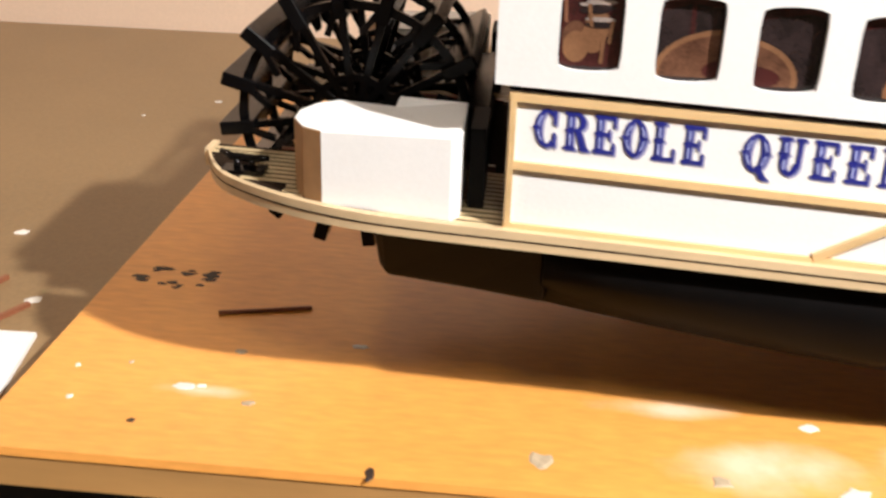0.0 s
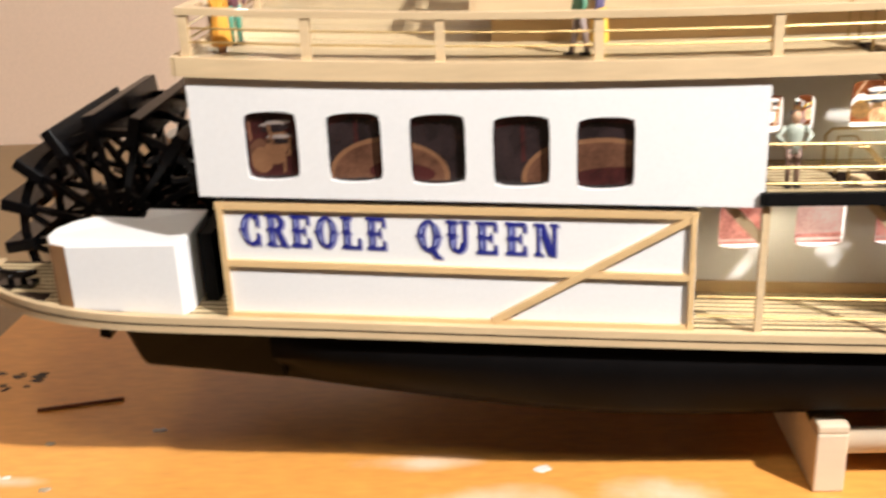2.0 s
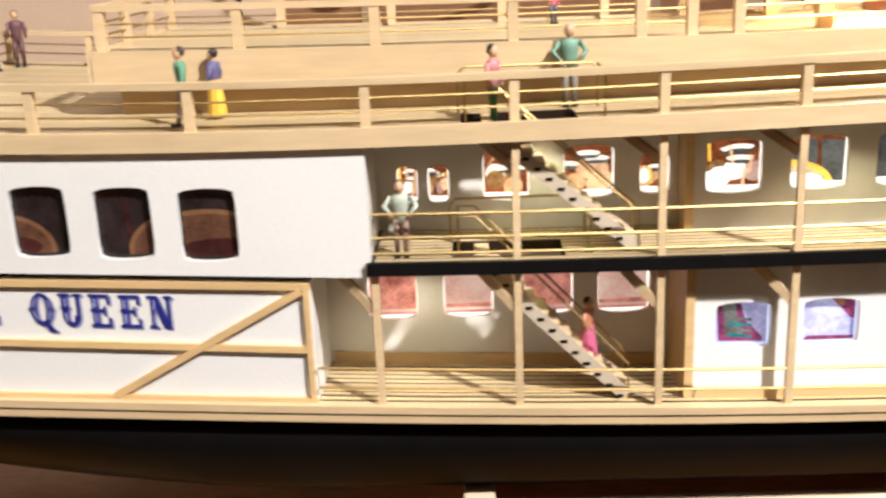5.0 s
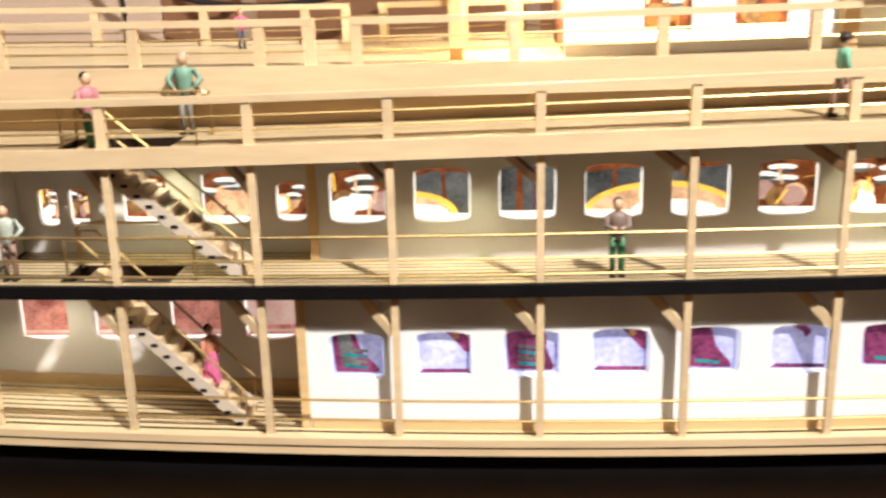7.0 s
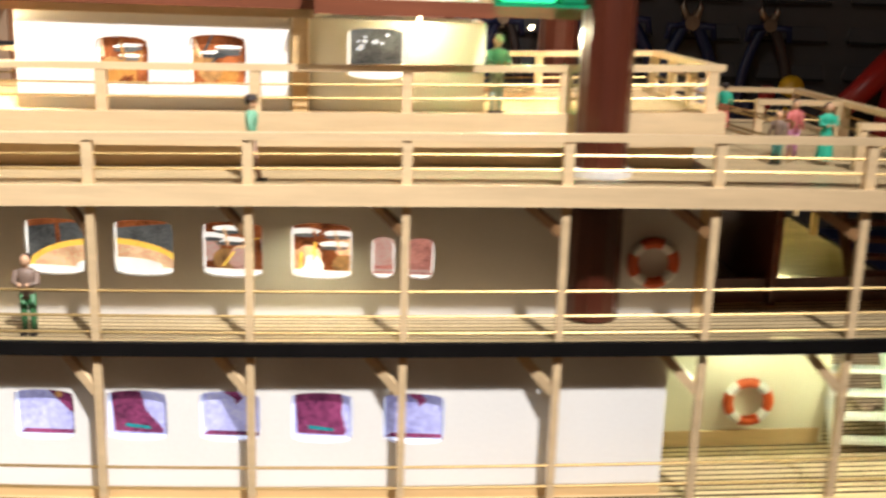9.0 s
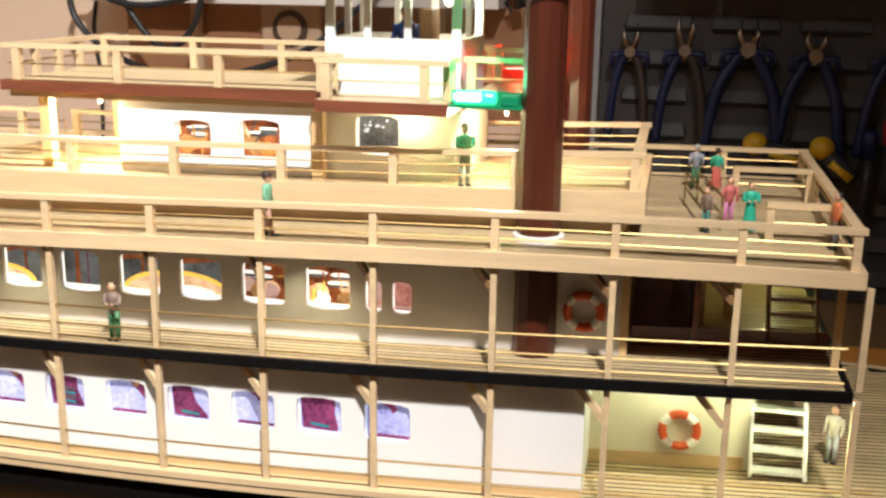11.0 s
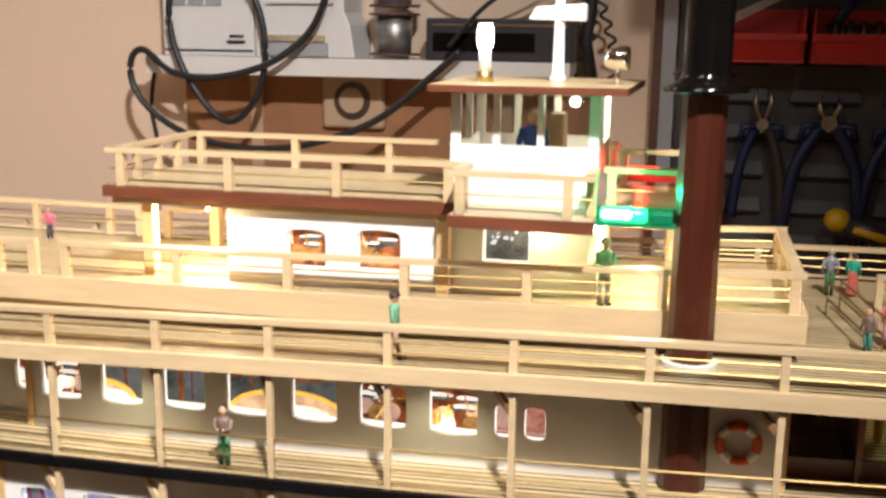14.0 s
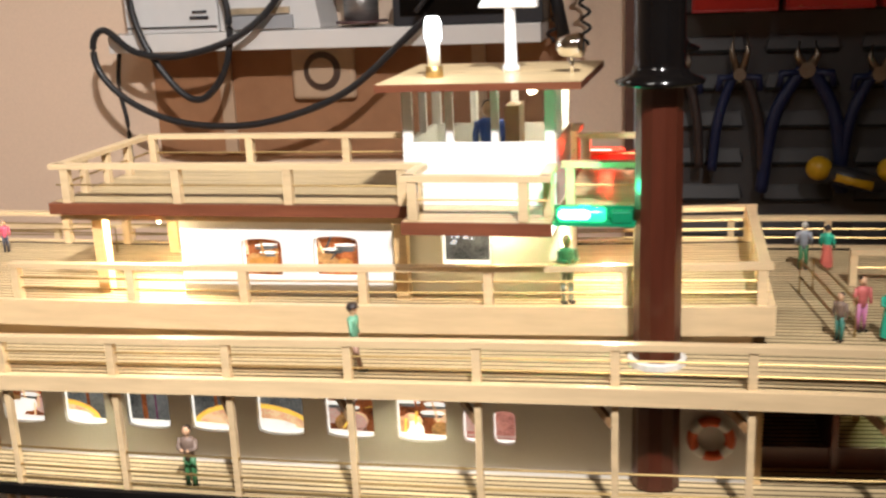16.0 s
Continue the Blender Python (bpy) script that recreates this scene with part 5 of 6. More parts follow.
small_lamp(0.752, 0.19, zr(0.75) - 0.0098, 0.06, (1.0, 0.93, 0.4), bulb_green, "yellowish bulb under the promenade deck at the bow")
bm = bmesh.new()
tube(bm, [(-0.184, 0.062, zr(-0.18) + 0.02), (-0.184, 0.062, zr(-0.18) + 0.022), (-0.184, 0.062, zr(-0.18) + 0.03), (-0.184, 0.062, zr(-0.18) + 0.033)], [0.0035, 0.0055, 0.0055, 0.003], 10)
part("stern_bulb", bm, bulb, boat, "bright white stern bulb on the railing")
lamp("stern_bulb_glow", "POINT", (-0.176, 0.062, zr(-0.18) + 0.034), 0.03, (0.95, 0.97, 1.0), 0.004)

# ---- lifebuoys ----
buoy_red = mat("buoy_orange_red", (0.62, 0.10, 0.025), 0.45, scale=200, var=0.12)
buoy_white = mat("buoy_white", (0.8, 0.78, 0.72), 0.45)


def lifebuoy(x, y, z, r, label):
    bm = bmesh.new()
    n, k = 32, 8
    rings = []
    for i in range(n):
        a = 6.28319 * i / n
        rings.append([bm.verts.new((x + (r + 0.0026 * math.cos(b)) * math.cos(a), y + 0.0026 * math.sin(b), z + (r + 0.0026 * math.cos(b)) * math.sin(a))) for b in [6.28319 * j / k for j in range(k)]])
    for i in range(n):
        for j in range(k):
            f = bm.faces.new((rings[i][j], rings[i][(j + 1) % k], rings[(i + 1) % n][(j + 1) % k], rings[(i + 1) % n][j]))
            f.smooth, f.material_index = True, 0 if (i % 8) in (0, 1, 6, 7, 2) else 1
    return solo("lifebuoy", bm, [buoy_red, buoy_white], label, "lifebuoy", "lifebuoys on the cabin walls")


lifebuoy(0.6975, 0.0588, 0.1255, 0.0100, "orange and white ring lifebuoy on the cream wall")
lifebuoy(0.640, 0.0368, 0.2005, 0.0095, "orange and white ring lifebuoy on the saloon wall")

# ---- figurines ----
def figurine(x, y, z, turn, coat, legs, hairdo=hair, h=0.036, skirt=False, stride=0.0, arms="down", hat=False, seat=False, label="painted plastic model passenger"):
    """A small painted figure as one plain mesh."""
    bm = bmesh.new()
    k = h / 0.036
    hip, sh = (0.0175, 0.0293)
    if skirt:
        loft(bm, [ring((0, 0, zz), (0, 0, 1), r, 9) for zz, r in ((0.003, 0.0050), (0.009, 0.0046), (hip + 0.003, 0.0032))], mi=1)
        for s in (-1, 1):
            tube(bm, [(s * 0.0016, 0, 0), (s * 0.0016, 0, 0.005)], 0.0011, 6, mi=2)
    else:
        for s in (-1, 1):
            fx = s * stride
            tube(bm, [(s * 0.0021, fx, 0.0012), (s * 0.002, fx * 0.5 + 0.0003, 0.009), (s * 0.0016, 0, hip + 0.001)], [0.0012, 0.0016, 0.0021], 7, mi=1)
            box(bm, s * 0.0021 - 0.0012, s * 0.0021 + 0.0012, fx - 0.0032, fx + 0.0014, 0, 0.0014, mi=3)
    loft(bm, [ring((0, 0, zz), (0, 0, 1), r, 10, r * 0.68) for zz, r in ((hip - 0.001, 0.0033), (hip + 0.004, 0.0031), (0.0255, 0.0041), (sh - 0.0006, 0.0042), (sh + 0.0007, 0.0022))], mi=0, smooth=True)
    for s in (-1, 1):
        if arms == "hips":
            pts = [(s * 0.0042, 0, sh - 0.0008), (s * 0.0075, 0.0005, 0.0243), (s * 0.0042, -0.0022, 0.0202)]
        elif arms == "front":
            pts = [(s * 0.0042, 0, sh - 0.0008), (s * 0.0052, -0.0015, 0.0235), (s * 0.0018, -0.0042, 0.0232)]
        else:
            pts = [(s * 0.0042, 0, sh - 0.0008), (s * 0.0052, 0.0003, 0.0236), (s * 0.0052, -0.0012, 0.0184)]
        tube(bm, pts, [0.0014, 0.0013, 0.001], 7, mi=0)
        ball(bm, pts[2], 0.0011, mi=2, n=6)
    tube(bm, [(0, 0, sh), (0, 0, sh + 0.0018)], 0.0013, 7, mi=2)
    ball(bm, (0, -0.0003, sh + 0.0040), 0.0024, mi=2, sz=1.2, n=9)
    ball(bm, (0, 0.0005, sh + 0.0047), 0.00245, mi=4, sz=1.05, n=9)
    if hat:
        tube(bm, [(0, 0, sh + 0.0052), (0, 0, sh + 0.0056), (0, 0, sh + 0.0072)], [0.0036, 0.0027, 0.0024], 10, mi=4)
    m = pose(x, y, z, 0, 0, turn) @ Matrix.Diagonal((k, k, k, 1))
    bm.transform(m)
    return solo("figurine", bm, [paint(*coat), paint(*legs), skin, paint(0.02, 0.015, 0.012), hairdo], label, "figurine", "passengers on the decks")


grey_hair = mat("figure_grey_hair", (0.4, 0.38, 0.35), 0.6)
GREEN, DGREEN, JADE = (0.10, 0.26, 0.16), (0.04, 0.16, 0.06), (0.02, 0.36, 0.24)
figurine(-0.176, 0.020, zr(-0.18), 70, (0.75, 0.36, 0.05), (0.75, 0.36, 0.05), skirt=True, label="plastic model passenger in an orange dress")
figurine(-0.174, 0.040, zr(-0.18), 40, (0.16, 0.06, 0.08), (0.08, 0.28, 0.19), label="plastic model passenger in purple coat and green trousers")
figurine(-0.182, 0.215, zr(-0.18), -60, (0.25, 0.3, 0.42), (0.3, 0.42, 0.5), stride=0.003, label="plastic model passenger in pale blue")
figurine(-0.174, 0.238, zr(-0.18), 20, (0.14, 0.06, 0.07), (0.12, 0.05, 0.05), label="plastic model passenger in dark red")
figurine(-0.012, 0.022, zr(0), -70, GREEN, (0.25, 0.18, 0.15), stride=0.003, label="plastic model passenger in a green jacket, walking")
figurine(-0.001, 0.040, zr(0), -110, (0.10, 0.09, 0.2), (0.75, 0.45, 0.06), skirt=True, h=0.033, label="plastic model passenger in blue jacket and yellow skirt")
figurine(0.129, 0.014, zr(0.13) - 0.003, 60, (0.42, 0.16, 0.17), DGREEN, stride=0.002, label="plastic model passenger stepping onto the stairs")
figurine(0.1655, 0.040, zr(0.165), 0, (0.16, 0.30, 0.22), (0.22, 0.2, 0.16), arms="hips", hairdo=grey_hair, h=0.038, label="plastic model passenger in green suit with hands on hips")
figurine(0.085, 0.010, zq(0.085), 0, (0.42, 0.46, 0.38), (0.22, 0.13, 0.09), arms="hips", label="plastic model passenger in pale shirt with hands on hips")
figurine(0.172, 0.020, zm(0.172) + 0.0165, 60, (0.5, 0.2, 0.12), (0.55, 0.12, 0.24), skirt=True, h=0.032, label="plastic model girl in a pink skirt on the stairs")
figurine(0.3645, 0.010, zq(0.364), 0, (0.20, 0.14, 0.11), DGREEN, arms="front", label="plastic model passenger in brown coat and green trousers")
figurine(0.4605, 0.018, zr(0.46), 95, (0.14, 0.34, 0.22), (0.30, 0.18, 0.13), stride=0.0035, hat=True, label="plastic model passenger in green shirt, walking")
figurine(0.566, 0.057, zs(0.566), 25, (0.36, 0.46, 0.36), (0.32, 0.40, 0.32), arms="front", label="plastic model passenger in a grey-green suit")
figurine(0.699, 0.205, zr(0.7), 180, (0.26, 0.28, 0.32), DGREEN, hairdo=grey_hair, h=0.031, label="plastic model passenger in grey shirt, seen from behind")
figurine(0.713, 0.205, zr(0.71), 150, JADE, (0.55, 0.13, 0.1), skirt=True, h=0.029, label="plastic model passenger in green top and red skirt")
figurine(0.7035, 0.074, zr(0.7), -40, (0.19, 0.13, 0.10), (0.05, 0.2, 0.16), h=0.026, label="plastic model passenger in a brown coat")
figurine(0.7165, 0.090, zr(0.71), 20, (0.55, 0.14, 0.13), (0.55, 0.2, 0.36), h=0.030, label="plastic model passenger in pink and red")
figurine(0.7275, 0.076, zr(0.72), 10, JADE, JADE, skirt=True, arms="front", h=0.030, label="plastic model passenger in a jade green dress")
figurine(0.770, 0.050, zr(0.77), -80, (0.6, 0.16, 0.05), (0.2, 0.2, 0.24), h=0.031, label="plastic model passenger in an orange shirt")
figurine(0.786, 0.078, zm(0.786), -30, (0.72, 0.66, 0.5), (0.5, 0.52, 0.46), label="plastic model passenger in pale clothes at the bow")
figurine(0.168, 0.150, zs(0.168), 30, (0.6, 0.1, 0.16), (0.06, 0.06, 0.08), h=0.022, label="plastic model passenger in a red top")

figurine(0.517, 0.112, TD, 20, (0.02, 0.08, 0.4), (0.03, 0.05, 0.2), h=0.055, label="plastic model helmsman in blue inside the wheelhouse")
bm = bmesh.new()
box(bm, 0.528, 0.536, 0.10, 0.12, TD, 0.362)
part("wheel_pedestal", bm, brownwood, boat)

# ---- stand under the hull ----
stand = thing("boat_stand", (0.3, 0.11, 0.0), "pale wooden cradle under the black hull", "stand")
palewood = mat("pale_stand_wood", (0.66, 0.53, 0.38), 0.5, scale=160, var=0.1, stretch=GRAIN)
for xx in (0.117, 0.60):
    bm = bmesh.new()
    box(bm, xx - 0.008, xx + 0.008, 0.012, BEAM - 0.012, 0.0, 0.0345)
    for yy in (0.012, BEAM - 0.024):
        box(bm, xx - 0.008, xx + 0.008, yy, yy + 0.012, 0.0345, 0.0395)
    soft(part("cradle", bm, palewood, stand), 0.0012)
for yy in (0.026, BEAM - 0.026):
    bm = bmesh.new()
    tube(bm, [(0.1255, yy, 0.023), (0.5915, yy, 0.023)], 0.007, 16)
    part("dowel", bm, palewood, stand)

# ---- wear and bits on the board and bench ----
def blob(cx, cy, r, z, seed, h=0.0005, sx=1.0, n=11):
    rnd = random.Random(seed)
    rs = [r * (0.55 + 0.6 * rnd.random()) for _ in range(n)]
    lo = [(cx + sx * a * math.cos(6.28319 * i / n), cy + a * math.sin(6.28319 * i / n), z) for i, a in enumerate(rs)]
    hi = [(cx + sx * a * 0.75 * math.cos(6.28319 * i / n), cy + a * 0.75 * math.sin(6.28319 * i / n), z + h) for i, a in enumerate(rs)]
    bm = bmesh.new()
    loft(bm, [lo, hi])
    return bm


spotwhite = mat("dried_white_paint", (0.7, 0.66, 0.6), 0.5, scale=300, var=0.15)
spotgrey = mat("dried_grey_glue", (0.42, 0.33, 0.22), 0.45, scale=300, var=0.3)
spotdark = mat("dark_paint_stain", (0.03, 0.017, 0.01), 0.6, scale=300, var=0.4)
for i, (cx, cy, r, m, sx) in enumerate((
    (-0.340, 0.033, 0.0042, spotwhite, 1.4), (-0.331, 0.034, 0.002, spotwhite, 1.5), (-0.160, -0.006, 0.008, spotgrey, 0.7), (-0.079, -0.012, 0.005, spotgrey, 1.2),
    (-0.029, 0.038, 0.0045, spotwhite, 1.3), (-0.236, -0.027, 0.005, spotdark, 0.5), (-0.304, 0.022, 0.003, spotgrey, 1.3), (-0.258, 0.084, 0.0028, spotwhite, 2.4),
    (-0.02, -0.014, 0.0065, spotwhite, 1.2), (0.03, 0.0, 0.004, spotwhite, 1.2), (-0.32, 0.07, 0.003, spotgrey, 1.2), (-0.392, 0.016, 0.0022, spotwhite, 1), (-0.374, 0.052, 0.0018, spotgrey, 1), (-0.40, 0.045, 0.002, spotwhite, 1), (-0.355, 0.0, 0.002, spotdark, 1.3))):
    part("paint_spot", blob(cx, cy, r, 0.0, i, sx=sx), m, board)
rnd = random.Random(5)
for i in range(16):
    part("paint_spot", blob(-0.405 + 0.045 * rnd.random(), 0.138 + 0.026 * rnd.random(), 0.0016 + 0.0022 * rnd.random(), 0.0, 40 + i, 0.0003, sx=1.8), spotdark, board)
for i in range(10):
    part("bench_spot", blob(-0.80 + 0.33 * rnd.random(), 0.05 + 0.6 * rnd.random(), 0.002 + 0.005 * rnd.random(), -0.032, 80 + i, 0.0006, sx=1.3), spotwhite if i % 3 else spotgrey, bench)
paper = mat("white_card", (0.8, 0.78, 0.74), 0.6, scale=60, var=0.03)
bm = bmesh.new()
hexa(bm, [(-0.56, 0.026, -0.032), (-0.448, 0.026, -0.032), (-0.462, 0.123, -0.032), (-0.55, 0.121, -0.032), (-0.56, 0.026, -0.029), (-0.448, 0.026, -0.029), (-0.462, 0.123, -0.029), (-0.55, 0.121, -0.029)])
solo("white_card", bm, paper, "sheet of white card lying on the bench", "card")
bm = bmesh.new()
beam(bm, (-0.652, 0.355, -0.0305), (-0.640, 0.425, -0.0305), 0.006, 0.003)
solo("white_strip", bm, paper, "narrow white strip of wood on the bench", "strip")
stickbrown = mat("stick_wood", (0.24, 0.085, 0.04), 0.5, scale=200, var=0.2)
bm = bmesh.new()
tube(bm, [(-0.344, 0.109, 0.0013), (-0.293, 0.1225, 0.0013)], 0.0012, 6)
solo("wood_offcut", bm, stickbrown, "thin brown wooden stick lying on the board", "stick")
for a, b in (((-0.55, 0.105, -0.0305), (-0.515, 0.195, -0.0305)), ((-0.535, 0.06, -0.0305), (-0.484, 0.160, -0.0305))):
    bm = bmesh.new()
    beam(bm, a, b, 0.003, 0.003)
    solo("wood_offcut", bm, stickbrown, "thin brown wooden stick lying on the bench", "stick")

# ---- back of the workshop ----
YB = 0.92
shelfwhite = mat("white_laminate", (0.72, 0.69, 0.66), 0.45, scale=40, var=0.03)
boardbrown = mat("brown_hardboard", (0.30, 0.145, 0.07), 0.6, scale=60, var=0.12)
darkbrown = mat("dark_brown_beam", (0.10, 0.04, 0.025), 0.55, scale=80, var=0.25, stretch=GRAIN)
devgrey = mat("grey_plastic", (0.34, 0.35, 0.37), 0.5, scale=100, var=0.05)
devdark = mat("dark_plastic", (0.03, 0.03, 0.035), 0.4)
devwhite = mat("appliance_white", (0.70, 0.69, 0.68), 0.4, scale=60, var=0.03)
cable = mat("black_cable", (0.018, 0.018, 0.02), 0.4)
solderm = mat("solder_wire", (0.42, 0.41, 0.40), 0.35, 0.8, scale=700, var=0.3, stretch=(0.05, 0.05, 1), bump=0.4)
spoolm = mat("spool_flange", (0.10, 0.05, 0.05), 0.5)
panelgrey = mat("louvre_panel_grey", (0.052, 0.049, 0.052), 0.55, scale=40, var=0.12)
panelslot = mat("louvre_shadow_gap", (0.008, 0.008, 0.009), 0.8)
bluegrip = mat("blue_grip", (0.005, 0.011, 0.055), 0.5, scale=120, var=0.15)
blackgrip = mat("brown_black_grip", (0.035, 0.022, 0.02), 0.5)
redplastic = mat("red_plastic_bin", (0.42, 0.022, 0.018), 0.35, scale=60, var=0.1)
yellowp = mat("yellow_plastic", (0.62, 0.36, 0.012), 0.4, scale=60, var=0.08)
socketm = mat("cream_socket", (0.44, 0.31, 0.21), 0.4, scale=60, var=0.04)

bm = bmesh.new()
box(bm, -0.112, 0.475, YB - 0.012, YB - 0.001, 0.155, 0.318)
solo("back_board", bm, boardbrown, "brown hardboard panel fixed to the wall", "panel", kind="structure")
bm = bmesh.new()
box(bm, -0.25, 0.56, YB - 0.03, YB - 0.001, 0.452, 0.50)
solo("trim_beam", bm, darkbrown, "dark brown wooden beam along the wall", "beam", kind="structure")
shelf = thing("wall_shelf", (0.16, YB - 0.05, 0.308), "white laminated shelf on the workshop wall", "shelf")
bm = bmesh.new()
box(bm, -0.135, 0.452, YB - 0.085, YB - 0.002, 0.308, 0.332)
soft(part("shelf_board", bm, shelfwhite, shelf), 0.0015)
for xx in (0.0, 0.36):
    bm = bmesh.new()
    box(bm, xx - 0.009, xx + 0.009, YB - 0.018, YB - 0.0125, 0.16, 0.308)
    part("shelf_bracket", bm, socketm, shelf)

psu = thing("power_supply", (-0.05, YB - 0.05, 0.332), "white bench power supply with grey panel on the shelf", "power supply")
bm = bmesh.new()
box(bm, -0.106, 0.0265, YB - 0.083, YB - 0.004, 0.3325, 0.475)
soft(part("case", bm, devwhite, psu), 0.002)
for (x0, x1, z0, z1, m, nm) in ((-0.094, -0.03, 0.437, 0.468, devdark, "display"), (-0.093, -0.071, 0.400, 0.428, devgrey, "button_panel"), (-0.067, -0.045, 0.400, 0.428, devgrey, "button_panel"), (-0.041, -0.019, 0.400, 0.428, devgrey, "button_panel"), (-0.016, 0.018, 0.41, 0.440, devgrey, "button_panel"), (-0.012, 0.014, 0.350, 0.354, devdark, "marking"), (-0.008, 0.012, 0.358, 0.361, devdark, "marking"), (-0.104, 0.0255, 0.3395, 0.3415, devdark, "seam")):
    bm = bmesh.new()
    box(bm, x0, x1, YB - 0.0855, YB - 0.0832, z0, z1)
    part(nm, bm, m, psu)
dev = thing("charger_unit", (0.1, YB - 0.05, 0.332), "white charger with grey terminal block on the shelf", "charger")
bm = bmesh.new()
loft(bm, [[(0.029, y, 0.3325), (0.168, y, 0.3325), (0.162, y, 0.375), (0.154, y, 0.392), (0.154, y, 0.475), (0.029, y, 0.475)] for y in (YB - 0.083, YB - 0.004)])
soft(part("case", bm, devwhite, dev), 0.002)
for (x0, x1, z0, z1, m, nm) in ((0.038, 0.132, 0.335, 0.352, devgrey, "terminal_block"), (0.046, 0.128, 0.354, 0.362, spotgrey, "label_strip"), (0.046, 0.140, 0.402, 0.4035, devgrey, "seam"), (0.058, 0.062, 0.425, 0.429, devdark, "knob")):
    bm = bmesh.new()
    box(bm, x0, x1, YB - 0.0875, YB - 0.0832, z0, z1)
    part(nm, bm, m, dev)
spool = thing("solder_spool", (0.2, YB - 0.045, 0.333), "two stacked spools of grey solder wire on the shelf", "spool")
for z0 in (0.337, 0.4):
    bm = bmesh.new()
    tube(bm, [(0.2, YB - 0.045, z0), (0.2, YB - 0.045, z0 + 0.003)], 0.034, 24)
    part("flange", bm, spoolm, spool)
    bm = bmesh.new()
    tube(bm, [(0.2, YB - 0.045, z0 + 0.003), (0.2, YB - 0.045, z0 + 0.052)], [0.0225, 0.0235], 24)
    part("wire", bm, solderm, spool)
    bm = bmesh.new()
    tube(bm, [(0.2, YB - 0.045, z0 + 0.052), (0.2, YB - 0.045, z0 + 0.055)], 0.034, 24)
    part("flange", bm, spoolm, spool)
radio = thing("radio_set", (0.36, YB - 0.045, 0.333), "flat black radio set with chrome trim on the shelf", "radio")
bm = bmesh.new()
box(bm, 0.258, 0.448, YB - 0.08, YB - 0.004, 0.3325, 0.386)
soft(part("case", bm, devdark, radio), 0.002)
bm = bmesh.new()
box(bm, 0.266, 0.44, YB - 0.0825, YB - 0.0802, 0.376, 0.379)
part("trim_line", bm, chrome, radio)
bm = bmesh.new()
box(bm, 0.268, 0.40, YB - 0.0825, YB - 0.0802, 0.345, 0.368)
part("front_plate", bm, blackgloss, radio)

sock = thing("wall_socket", (0.158, YB - 0.013, 0.275), "cream wall socket with a round dark recess", "socket")
bm = bmesh.new()
box(bm, 0.112, 0.202, YB - 0.026, YB - 0.0125, 0.235, 0.312)
soft(part("plate", bm, socketm, sock), 0.006, 3)
bm = bmesh.new()
tube(bm, [(0.157, YB - 0.0285, 0.274), (0.157, YB - 0.0262, 0.274)], 0.026, 28)
part("recess", bm, mat("socket_recess", (0.06, 0.035, 0.025), 0.4), sock)
bm = bmesh.new()
tube(bm, [(0.157, YB - 0.032, 0.274), (0.157, YB - 0.0286, 0.274)], 0.0175, 24)
part("insert", bm, socketm, sock)


def smooth_path(pts, n=8):
    """A smooth line through the points."""
    out, p = [], [Vector(q) for q in pts]
    for i in range(len(p) - 1):
        a, b, c, d = p[max(i - 1, 0)], p[i], p[i + 1], p[min(i + 2, len(p) - 1)]
        for k in range(n):
            t = k / n
            out.append(0.5 * ((2 * b) + (c - a) * t + (2 * a - 5 * b + 4 * c - d) * t * t + (3 * b - a - 3 * c + d) * t ** 3))
    return out + [p[-1]]


YC = YB - 0.105
for pts, r in (
    ([(0.02, YC, 0.48), (-0.06, YC, 0.455), (-0.085, YC, 0.395), (-0.072, YC, 0.325), (-0.03, YC, 0.262), (0.005, YC, 0.248), (0.04, YC, 0.285), (0.052, YC, 0.345), (0.038, YC, 0.41), (0.0, YC, 0.455), (-0.02, YC, 0.48)], 0.0046),
    ([(0.148, YC, 0.48), (0.142, YC, 0.43), (0.115, YC, 0.368), (0.06, YC - 0.01, 0.325), (-0.02, YC - 0.01, 0.305), (-0.08, YC - 0.01, 0.312), (-0.125, YC, 0.34), (-0.145, YC, 0.325), (-0.14, YC, 0.285), (-0.10, YC, 0.245), (-0.03, YC, 0.217), (0.06, YC, 0.212), (0.14, YC, 0.228), (0.21, YC, 0.258), (0.275, YC, 0.31), (0.315, YC, 0.345)], 0.0046),
    ([(0.30, YC, 0.35), (0.34, YC, 0.395), (0.39, YC, 0.43), (0.47, YC, 0.47)], 0.003),
    ([(0.26, YC + 0.02, 0.47), (0.30, YC + 0.02, 0.435), (0.36, YC + 0.02, 0.425), (0.43, YC + 0.02, 0.455)], 0.002),
    ([(0.33, YB - 0.014, 0.47), (0.335, YB - 0.014, 0.455), (0.345, YB - 0.014, 0.43)], 0.002),
    ([(-0.16, YB - 0.006, 0.33), (-0.172, YB - 0.006, 0.26), (-0.165, YB - 0.006, 0.2), (-0.168, YB - 0.006, 0.10)], 0.003),
):
    bm = bmesh.new()
    tube(bm, smooth_path(pts), r, 8)
    solo("cable", bm, cable, "black power cable hanging in loops on the wall", "cable", "cables on the wall")
for x0, ztop, zbot in ((0.462, 0.48, 0.306), (0.492, 0.48, 0.302)):
    bm = bmesh.new()
    pts = []
    turns = 9
    for i in range(turns * 10 + 1):
        a = 6.28319 * i / 10
        sway = 0.012 * math.sin(i / 18.0 + x0 * 40)
        pts.append((x0 + sway + 0.0055 * math.cos(a), YB - 0.05 + 0.0055 * math.sin(a), zbot + (ztop - zbot) * i / (turns * 10)))
    tube(bm, pts, 0.0021, 6)
    solo("coiled_cord", bm, cable, "black coiled cord hanging on the wall", "cord", "coiled cords on the wall")
